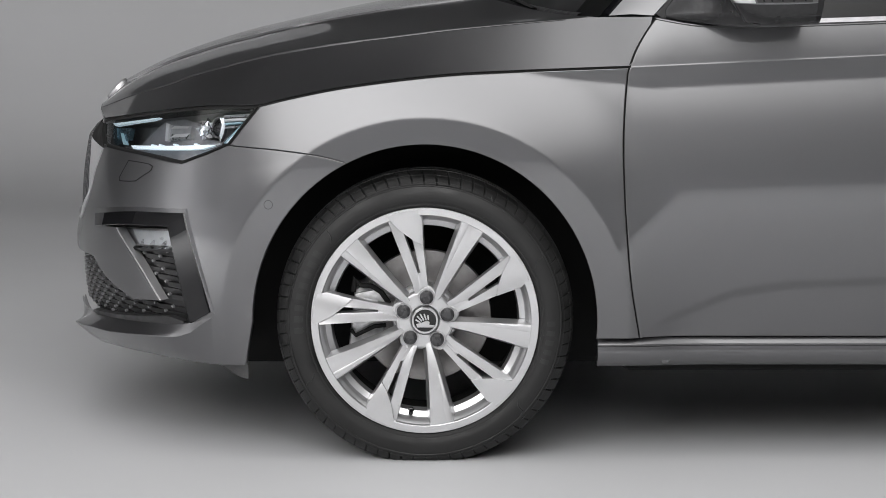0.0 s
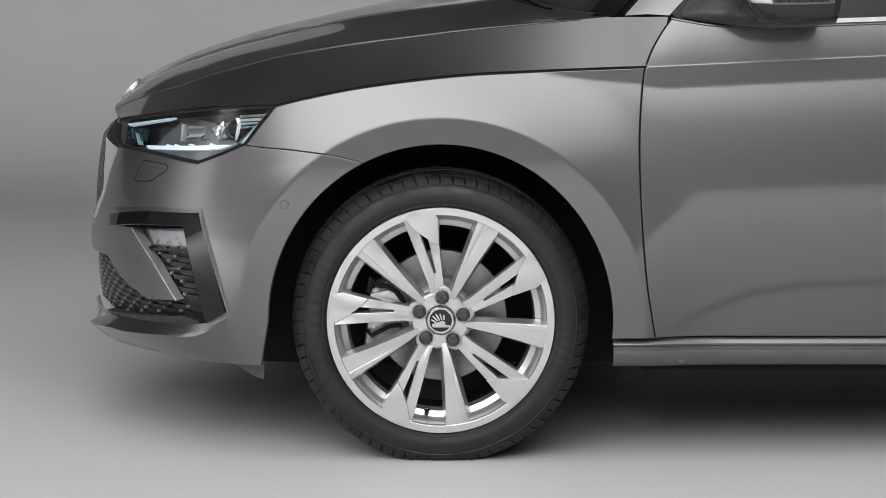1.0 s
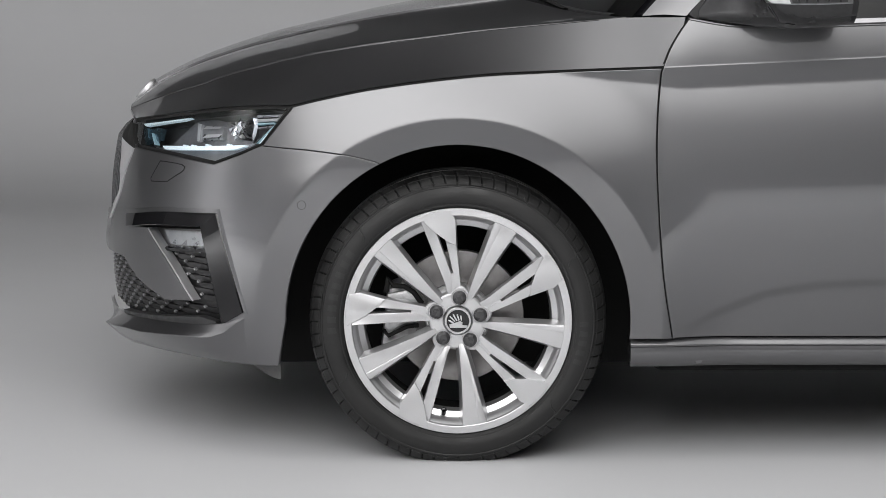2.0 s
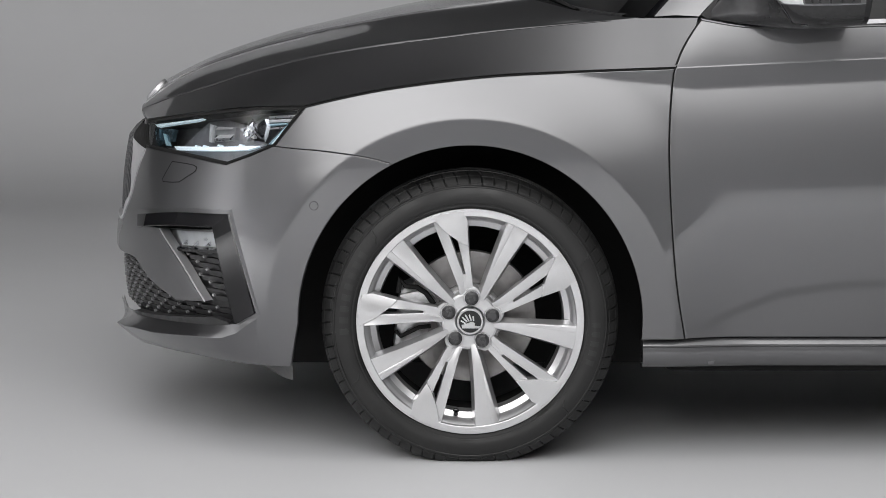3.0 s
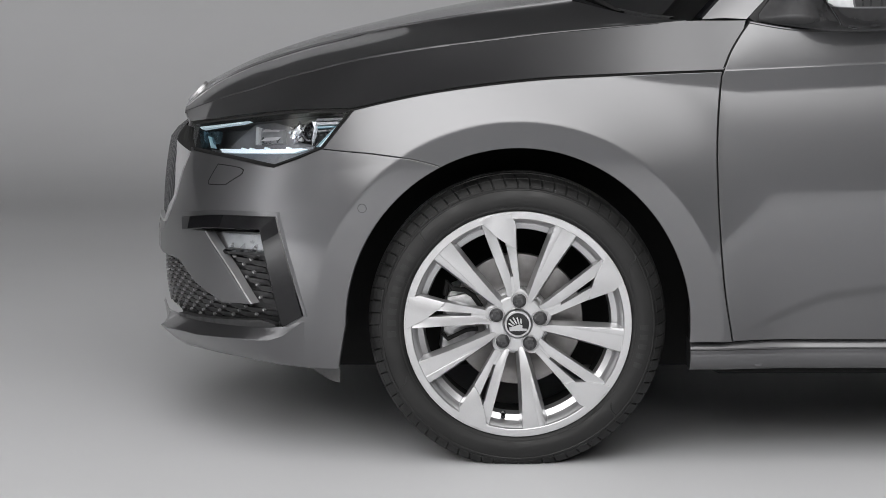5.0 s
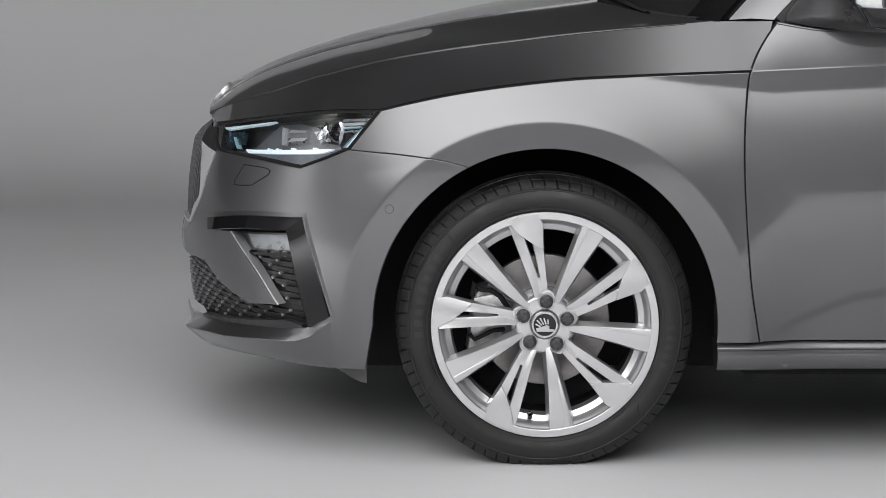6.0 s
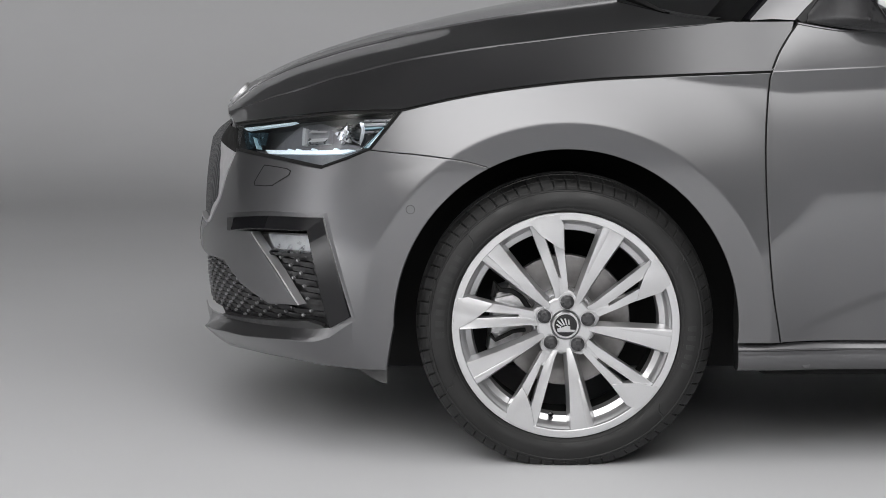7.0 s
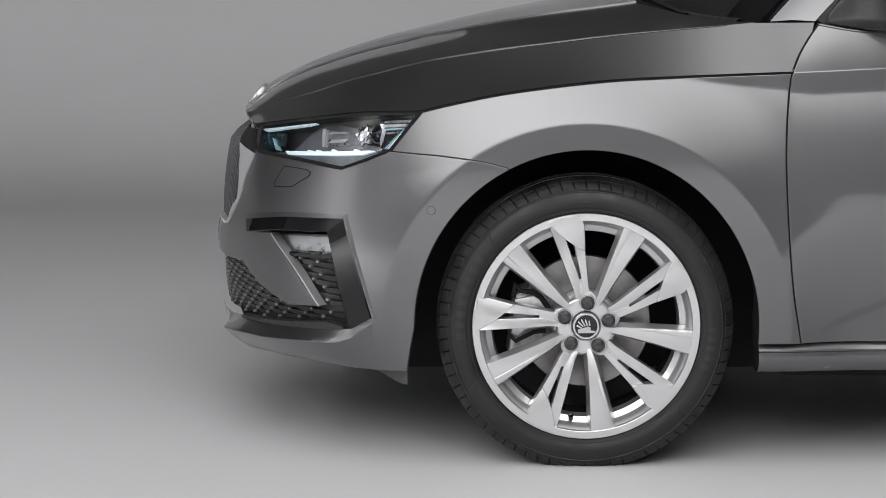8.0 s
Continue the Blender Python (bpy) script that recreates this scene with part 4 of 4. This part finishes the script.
def bonnet():
    n = 90
    edge_sz = outline(moved(curve([(-1.03, 0.701)] + LAMP_TOP, 50), 0, GAP), moved(curve(HOOD_LINE, 60)[1:], 0, GAP))
    edge = smooth(skin(edge_sz[:, 0], edge_sz[:, 1]), n)
    fold = smooth(CREASE, n)
    rows = []
    for k in range(n):
        e, c = edge[k], fold[k]
        row = [e + np.array([0, 0.012, -0.004]), e]
        for v in np.linspace(0, 1, 14)[1:]:
            p = e * (1 - v) + c * v
            bulge = -0.05 * np.linalg.norm(c - e) * v * (1 - v) * 1.6 * float(ease(0.15, 0.6, k / n))
            row.append(p + np.array([0, -0.35 * bulge, 0.9 * bulge]))
        rows.append(row)
    rows0 = rows
    rows = rows + [[p + (p - q) * (0.2 + 0.42 * math.sin(math.pi * min(1, max(0, k - 1) / 14))) for k, (p, q) in enumerate(zip(rows[-1], rows[-2]))]]
    b = part("bonnet", loft(rows), PAINT, car, "grey painted bonnet with a sharp fold")
    fold2, ridge, mid = smooth(CREASE[:-1], n), smooth(RIDGE, n), smooth(MIDDLE, n)
    rows = []
    for k in range(n):
        c, d, m = fold2[k], ridge[k], mid[k]
        # the rolled edge over the fold, widening towards the screen
        w = float(np.interp(c[0], [-0.75, -0.6, -0.15, 0.0, 0.15, 0.3], [0.0012, 0.0046, 0.0056, 0.0060, 0.0040, 0.0020]))
        row = [c + np.array([0, 0.0008, -0.005]), c, c + np.array([0, 0.30 * w, 0.50 * w]), c + np.array([0, 0.80 * w, 0.88 * w]), c + np.array([0, 1.4 * w, w])]
        # the shoulder up to the upper crease, sagging towards the screen
        low = d + np.array([0, -0.0022, -0.0044])
        for v in np.linspace(0, 1, 13)[1:]:
            p = row[4] * (1 - v) + low * v
            row.append(p + np.array([0, 0, (0.016 * float(ease(0.75, 0.3, k / n)) - 0.020 * float(ease(0.02, 0.30, p[0]))) * v * (1 - v) * 2]))
        row.append(d)
        for v in np.linspace(0, 1, 7)[1:]:
            p = d * (1 - v) + m * v
            row.append(p + np.array([0, 0, (m[2] - d[2]) * (math.sin(v * math.pi / 2) - v)]))
        far = [np.array([p[0], 2 * CENTRE_Y - p[1], p[2]]) for p in row[::-1][1:]]
        rows.append(row + far)
    part("bonnet_top", loft(rows), PAINT, b, sharp=30)
    # thin black strip on the crease, painted in for the fold's dark shading
    part("fold_shade_line", loft([[c + np.array([0, -0.0006, -0.0010]), c + np.array([0, -0.0005, 0.0004]), c + np.array([0, 0.0004, 0.0008])] for c in fold2[54:-4]]), HIDDEN, b)
    far_side(b)
    front = [rows0[0][1]] + [rows0[0][k] for k in range(4, 15, 2)] + rows[0][4:24:3]
    rows = []
    for p in front:
        p = np.array(p)
        s = float(np.interp(p[1], NOSE[:, 1], NOSE_S))
        q = skin(s, 0.706)
        rows.append([p + np.array([0.012, 0, -0.004]), p + np.array([-0.001, 0, -0.005]), p * 0.5 + q * 0.5 + np.array([-0.003, 0, 0.002]), q, skin(s, 0.694) + np.array([0.004, 0, 0])])
    part("nose_panel", loft(rows), FIN_EDGE, b, "satin silver strip over the grille")
    # round badge on the nose
    bd = Vector((-0.7630, 0.885, 0.7470))
    nrm = Vector((-0.72, 0, 0.69))
    a = Vector((0, 1, 0))
    c = nrm.cross(a)
    ring = loft([[bd + nrm * h + (a * math.cos(t) + c * math.sin(t)) * r for t in np.linspace(0, 2 * math.pi, 48, endpoint=False)] for h, r in ((-0.010, 0.033), (0.003, 0.032), (0.0045, 0.030), (0.003, 0.027), (0.002, 0.0001))], True)
    part("round_badge", ring, ALLOY, b, "round satin silver nose badge, plain")
    return b


def front_door():
    top = [(0.489, 0.952), (0.545, 0.942), (0.597, 0.936), (0.70, 0.934), (0.836, 0.9385), (0.977, 0.9435), (1.48, 0.962)]
    o = outline(moved(curve(DOOR_TOP, 16), 0.0042, 0)[:-1], moved(curve(DOOR_LINE, 50)[1:], GAP * 0.6, 0), [(0.465, 0.2725), (1.48, 0.270)], top[::-1])
    d = part("front_door", sheet(o, cell=0.005, lines=SHOULDERS), PAINT, car, "grey painted front door with a shoulder line", sharp=125)
    def belt(s, z, y):
        return Vector((s, float(skin(s, z)[1]) + y, z))
    ch = [(0.80, 0.9452), (0.86, 0.947), (0.977, 0.9510), (1.48, 0.9695)]
    part("window_trim", loft([[belt(s, z - 0.0055, 0.004), belt(s, z - 0.005, -0.004), belt(s, z + 0.0042, -0.002), belt(s, z + 0.0045, 0.010)] for s, z in curve(ch, 20)]), CHROME, d, "bright chrome window strip")
    part("window_seal", loft([[belt(s, z - 0.008, 0.002), belt(s, z - 0.002, -0.001), belt(s, z + 0.002, 0.010)] for s, z in moved(curve(top, 60), 0, -0.001)]), PLASTIC, d)
    part("window", loft([[Vector((s, 0.075 + 0.165 * v, float(np.interp(s, [0.49, 0.7, 0.98, 1.48], [0.95, 0.935, 0.943, 0.962])) + v * h)) for v, h in ((0.0, 1), (0.35, 1.1))] for s in np.linspace(0.80, 1.48, 10)]), CABIN_GLASS, d)
    # black corner with the mirror's foot
    part("mirror_sail", loft([[Vector((0.515, 0.065, 0.955)), Vector((0.560, 0.10, 1.005)), Vector((0.64, 0.14, 1.09))], [Vector((0.60, 0.045, 0.940)), Vector((0.70, 0.08, 1.01)), Vector((0.80, 0.12, 1.09))], [Vector((0.83, 0.045, 0.940)), Vector((0.84, 0.08, 1.01)), Vector((0.86, 0.12, 1.09))]]), MIRROR_CASE, d)
    return d


def door_mirror():
    # lofted from the foot at the door out to the case
    def at(x, y, z, a, b, low, k):
        c, q = math.cos(2 * math.pi * k / 40), math.sin(2 * math.pi * k / 40)
        return Vector((x, y + a * math.copysign(abs(c) ** 0.75, c), z + (b * q ** 0.7 if q > 0 else -low * abs(q) ** 1.05)))

    def ring(*c):
        return [at(*c, k) for k in range(40)]
    case = [(0.620, -0.094, 1.015, 0.070, 0.046, 0.064), (0.624, -0.098, 1.015, 0.080, 0.056, 0.068), (0.640, -0.102, 1.015, 0.090, 0.068, 0.070), (0.670, -0.106, 1.015, 0.098, 0.080, 0.073), (0.70, -0.108, 1.016, 0.103, 0.088, 0.075), (0.735, -0.110, 1.017, 0.106, 0.090, 0.077), (0.775, -0.110, 1.018, 0.106, 0.090, 0.076), (0.796, -0.110, 1.018, 0.104, 0.087, 0.073)]
    table = np.array(case)

    def on_case(x, k, out=0.0):
        c = [float(np.interp(x, table[:, 0], col)) for col in table.T]
        p = at(*c, k)
        back = 0.050 * max(0.0, 1 - (x - 0.62) / 0.11) * min(max((c[2] - 0.016 - p.z) / c[5], 0.0), 1.0)
        return p + (p - Vector((x, c[1], c[2]))).normalized() * out + Vector((back, 0, 0))
    SPLIT = 22.55
    along = np.linspace(0.620, 0.796, 24)
    m = part("door_mirror", loft([[on_case(x, k) for k in np.linspace(-2.0, SPLIT, 27)] for x in along]), PAINT, car, "grey door mirror on a dark foot")
    part("mirror_nose", ([on_case(0.62, k) for k in range(40)], [tuple(range(40))[::-1]]), MIRROR_CASE, m)
    part("lower_case", loft([[on_case(x, SPLIT, -0.004)] + [on_case(x, k) for k in np.linspace(SPLIT + 0.06, 38, 22)] for x in along]), MIRROR_CASE, m, "dark satin lower mirror case")
    part("mirror_rim", loft([ring(0.796, -0.110, 1.018, 0.1045, 0.0875, 0.0735), ring(0.807, -0.110, 1.018, 0.104, 0.087, 0.073), ring(0.809, -0.110, 1.018, 0.098, 0.080, 0.066)], True), GLOSS_BLACK, m)
    foot = [(0.512, 0.063, 0.958, 0.004, 0.010, 0.010), (0.530, 0.056, 0.963, 0.010, 0.036, 0.017), (0.555, 0.046, 0.968, 0.018, 0.060, 0.025), (0.595, 0.030, 0.970, 0.034, 0.066, 0.031), (0.63, -0.005, 0.966, 0.062, 0.060, 0.030), (0.67, -0.055, 0.960, 0.090, 0.045, 0.024), (0.72, -0.090, 0.956, 0.088, 0.024, 0.019), (0.765, -0.100, 0.953, 0.055, 0.016, 0.013)]
    part("mirror_foot", loft([ring(*c) for c in foot], True), MIRROR_CASE, m, "dark satin mirror foot")
    # the lens in the split, with a slotted dark strip behind it
    lens = np.linspace(0.622, 0.668, 14)
    part("side_indicator", loft([[on_case(x, k, 0.0012 * math.sin(math.pi * v) ** 0.4) for v, k in zip(np.linspace(0.02, 0.98, 8), np.linspace(20.2, SPLIT - 0.75 * float(ease(0.632, 0.622, x)), 8))] for x in lens]), LENS, m, "clear side indicator strip")
    part("indicator_rim", loft([[on_case(x, SPLIT - 0.16, 0.001), on_case(x, SPLIT, 0.0016)] for x in along]), SATIN, m)
    part("indicator_grille", loft([[on_case(x, k, 0.0006) for k in (20.6, 21.4, SPLIT - 0.3)] for x in np.linspace(0.672, 0.785, 12)]), PLASTIC, m, "dark slotted strip")
    for x in (0.684, 0.700, 0.722, 0.745, 0.768):
        part("slot", loft([[on_case(x + d, k, 0.0012) for k in (20.7, SPLIT - 0.4)] for d in (0, 0.004)]), GLOSS_BLACK, m)
    seam = [(0.6204, k) for k in np.linspace(SPLIT + 0.2, 29, 14)]
    part("case_seam", loft([[on_case(x + d, k, o) for d, o in ((0, 0.0003), (0.0007, 0.0007), (0.0016, 0.0004))] for x, k in seam]), LAMP_INSIDE, m)
    part("drain_strip", loft([[on_case(x, k, 0.0012) for k in (28.2, 28.9, 29.6)] for x in np.linspace(0.640, 0.668, 6)]), ALLOY, m, "bright strip under the case")
    return m


def cabin():
    """Windscreen, pillars, roof and the plain rest of the body behind the view."""
    foot = smooth(SCREEN_FOOT, 20)
    head = smooth([(0.93, 0.27, 1.345), (0.90, 0.42, 1.372), (0.87, 0.65, 1.385), (0.86, 0.885, 1.39)], 20)
    def mirrored(row):
        return list(row) + [np.array([p[0], 2 * CENTRE_Y - p[1], p[2]]) for p in row[::-1][1:]]
    rows = [mirrored([a * (1 - v) + b * v + np.array([-0.03, 0, 0.03]) * 4 * v * (1 - v) for a, b in zip(foot, head)]) for v in np.linspace(0, 1, 10)]
    part("windscreen", loft(rows), CABIN_GLASS, car, "dark windscreen")
    dash = [mirrored([a + np.array([0.02, 0.02, -0.02]) * 1 + (b - a) * v * np.array([1, 1, 0.25]) for a, b in zip(foot, head)]) for v in np.linspace(0, 1, 4)]
    part("dashboard", loft(dash), HIDDEN, car)
    part("windscreen_seal", loft([[p + np.array([-0.012, -0.002, -0.010]), p + np.array([-0.004, 0, 0.003]), p + np.array([0.014, 0, 0.008])] for p in foot[2:]]), PLASTIC, car)
    # plain box added behind the glass so that no backdrop light comes through
    part("cabin_light_block", box(0.75, 2.9, 0.20, 2 * CENTRE_Y - 0.20, 0.60, 1.22, 0.05), HIDDEN, car, "plain dark box added in the cabin to block light through the glass")
    # wiper lying along the foot of the screen
    w0, w1 = Vector((0.246, 0.430, 0.9575)), Vector((0.158, 0.735, 0.985))
    rows = []
    for v in np.linspace(0, 1, 12):
        p, h = w0.lerp(w1, v), 0.003 + 0.015 * float(ease(0.0, 0.8, v))
        rows.append([p + Vector((0, 0, -0.003)), p + Vector((-0.006, 0, h * 0.4)), p + Vector((-0.001, 0, h)), p + Vector((0.006, 0, h * 0.7)), p + Vector((0.006, 0, -0.003))])
    wiper = part("wiper", loft(rows, True), HIDDEN, car, "black wiper lying along the windscreen")
    part("wiper_arm", sweep([Vector((0.150, 0.70, 0.992)), Vector((0.138, 0.78, 0.998)), Vector((0.125, 0.95, 1.00)), Vector((0.118, 1.10, 0.990))], 0.006), HIDDEN, wiper)
    part("wiper_clip", box(0.146, 0.160, 0.690, 0.715, 0.978, 0.992, 0.002), HIDDEN, wiper)
    # A pillar
    rows = []
    for v in [0.004, 0.008, 0.014] + list(np.linspace(0.05, 1, 12)):
        a = np.array([0.392, 0.098, 0.9520]) * (1 - v) + np.array([0.925, 0.262, 1.345]) * v
        b = np.array([0.486, 0.081, 0.9530]) * (1 - v) + np.array([1.015, 0.248, 1.325]) * v
        up = np.array([-0.02, -0.01, 0.03]) * 4 * v * (1 - v)
        rows.append([a + up + np.array([0.012, 0.02, -0.01]), a + up, (a + b) / 2 + up + np.array([0, -0.005, 0.003]), b + up, b + up + np.array([0.014, 0.02, -0.012])])
    part("pillar", loft(rows), PAINT, car)
    part("pillar_gap", loft([[r[3] + np.array([0.0, 0.002, -0.001]), r[3] + np.array([0.016, 0.001, -0.012]), r[3] + np.array([0.03, 0.012, -0.022])] for r in rows[2:]]), PLASTIC, car)
    part("pillar_seal", loft([[r[1] + np.array([-0.022, 0.014, -0.004]), r[1] + np.array([0.0, 0.0, -0.001])] for r in rows[2:]]), GLOSS_BLACK, car)
    # roof
    top = smooth([(0.86, 1.39), (1.2, 1.45), (1.7, 1.468), (2.3, 1.44), (2.9, 1.36), (3.15, 1.30)], 24)
    roof = []
    for x, z in top:
        w = 0.61 - 0.06 * ease(2.0, 3.2, x)
        roof.append([(x + 0.07 * (abs(q) ** 3), CENTRE_Y + q * w, z - 0.045 * abs(q) ** 2.5) for q in np.linspace(-1, 1, 21)])
    part("roof", loft(roof), PAINT, car)
    for sgn in (-1, 1):
        side = []
        for (x, z), r in zip(top, roof):
            p = r[0 if sgn < 0 else -1]
            sx = 0.80 + (x - 0.86) * 1.15
            zb = float(np.interp(sx, [0.5, 0.98, 1.48, 3.4], [0.94, 0.95, 0.985, 1.10]))
            y = CENTRE_Y + sgn * (CENTRE_Y - 0.085)
            side.append([(p[0] * (1 - v) + sx * v, p[1] * (1 - v) + y * v, p[2] * (1 - v) + zb * v) for v in np.linspace(0, 1, 6)])
        part("side_glass", loft(side), CABIN_GLASS, car)
    o = outline([(1.485, 0.985), (1.485, 0.270), (2.28, 0.270)], [(2.649 - 0.368 * math.cos(a), HUB_Z + 0.381 * math.sin(a)) for a in np.linspace(-0.08, math.pi + 0.08, 40)], [(3.02, 0.30), (3.45, 0.32), (3.45, 1.05), (2.8, 1.06)])
    q = part("rear_flank", sheet(o, cell=0.03), PAINT, car)
    far_side(q)
    tail = [[tuple(skin(3.45, z))] + [(3.45 + 0.06 * math.sin(v * math.pi), float(skin(3.45, z)[1]) * (1 - v) + v * (2 * CENTRE_Y - float(skin(3.45, z)[1])), z) for v in np.linspace(0.05, 1, 12)] for z in np.linspace(0.25, 1.06, 8)]
    part("tailgate", loft(tail), PAINT, car)
    part("rear_window", loft([[(3.15 + v * 0.30, CENTRE_Y + q * (0.55 + 0.2 * v), 1.26 - 0.20 * v) for q in np.linspace(-1, 1, 9)] for v in np.linspace(0, 1, 4)]), CABIN_GLASS, car)


def sill():
    pr = [(0.2685, 0.052), (0.2690, 0.0385), (0.2682, 0.0360), (0.2565, 0.0285), (0.2545, 0.0280), (0.2535, 0.0305), (0.2515, 0.0305), (0.2500, 0.0255), (0.240, 0.0235), (0.230, 0.0245), (0.220, 0.0295), (0.211, 0.0390), (0.205, 0.0500), (0.202, 0.064), (0.202, 0.11)]
    p = part("sill", loft([[(x, y - 0.020 * float(ease(0.62, 0.40, x)), z) for z, y in pr] for x in [*np.linspace(0.370, 0.62, 12), *np.linspace(0.68, 2.29, 26)]]), PAINT, car, "grey painted sill", sharp=28)
    part("sill_end", ([(0.370, y - 0.020, z) for z, y in pr] + [(0.370, 0.11, 0.2665)], [tuple(range(16))]), PAINT, p)
    part("jacking_mark", prism([(0.505, 0.2225), (0.528, 0.2225), (0.522, 0.213), (0.512, 0.213)], lambda u, w, d: Vector((u, 0.0222 + d, w)), -0.001, 0.006, 0.001, 0.0005), PAINT, p)
    return p


def underneath():
    part("underbody", box(0.43, 3.2, 0.16, 2 * CENTRE_Y - 0.16, 0.17, 0.30, 0.02), HIDDEN, car)
    part("wheel_arch", loft([[(x, y, z) for y in ((0.03, 0.06, 0.40) if z > 0.29 else (0.058, 0.085, 0.40))] for x, z in [(0.405, 0.20)] + [(0.405 * math.cos(a), HUB_Z + 0.41 * math.sin(a)) for a in np.linspace(-0.08, math.pi + 0.08, 50)] + [(-0.405, 0.20)]]), LINER, car, "felt arch liner")
    part("arch_back", box(-0.45, 0.45, 0.40, 0.42, 0.15, 0.74, 0.0), HIDDEN, car)
    back = outline([(-0.41, 0.23), (-0.40, 0.64), (-0.33, 0.735), (0.43, 0.82), (0.50, 0.90), (1.45, 0.96), (1.45, 0.275), (0.40, 0.275)], arch(40, -4, 184, 0.012), [(-0.40, 0.23)])
    part("inner_shell", sheet(back, cell=0.02, inset=0.018, rim=0.0), HIDDEN, car)
    for y in (0.0, 2 * CENTRE_Y):
        for x in (0.0, 2.649):
            if x or y:
                rows = lathe([(0.02, 0.10), (0.02, 0.235), (0.0, 0.262), (0.02, 0.306), (0.18, 0.306), (0.19, 0.262), (0.17, 0.235)], 64)
                w = part("wheel", rows, RUBBER, car)
                w.matrix_basis = Matrix.Translation((x, y, HUB_Z + 0.0005)) @ Matrix.Diagonal((1, -1 if y else 1, 1, 1))
    # unseen boxes hung low, added to keep light off the floor below
    part("engine_floor", box(-0.60, 0.5, 0.46, 1.27, 0.165, 0.60, 0.05), HIDDEN, car)
    part("light_block", box(-0.60, 0.5, 1.06, 2 * CENTRE_Y - 0.12, 0.065, 0.30, 0.05), HIDDEN, car)


p = part("front_wing", sheet(wing(), cell=0.005), PAINT, car, "grey painted wing with a flared arch", sharp=125)
far_side(p)
far_side(front_bumper())
headlamp()
bonnet()
part("bonnet_gap", loft([[on_skin(s, z - 0.0045, 0.0045), on_skin(s, z + 0.0045, 0.0045)] for s, z in curve(HOOD_LINE, 60)]), HIDDEN, car)
part("door_gap", loft([[on_skin(s - 0.005, z, 0.006), on_skin(s + 0.005, z, 0.006)] for s, z in curve(DOOR_LINE, 60)]), HIDDEN, car)
part("door_gap", loft([[on_skin(s - 0.0006, z, 0.0006 + 0.0034 * float(ease(0.85, 0.90, z))), on_skin(s + 0.0065, z, 0.004)] for s, z in curve(DOOR_TOP, 20)]), HIDDEN, car)
far_side(front_door())
door_mirror()
cabin()
sill()
underneath()
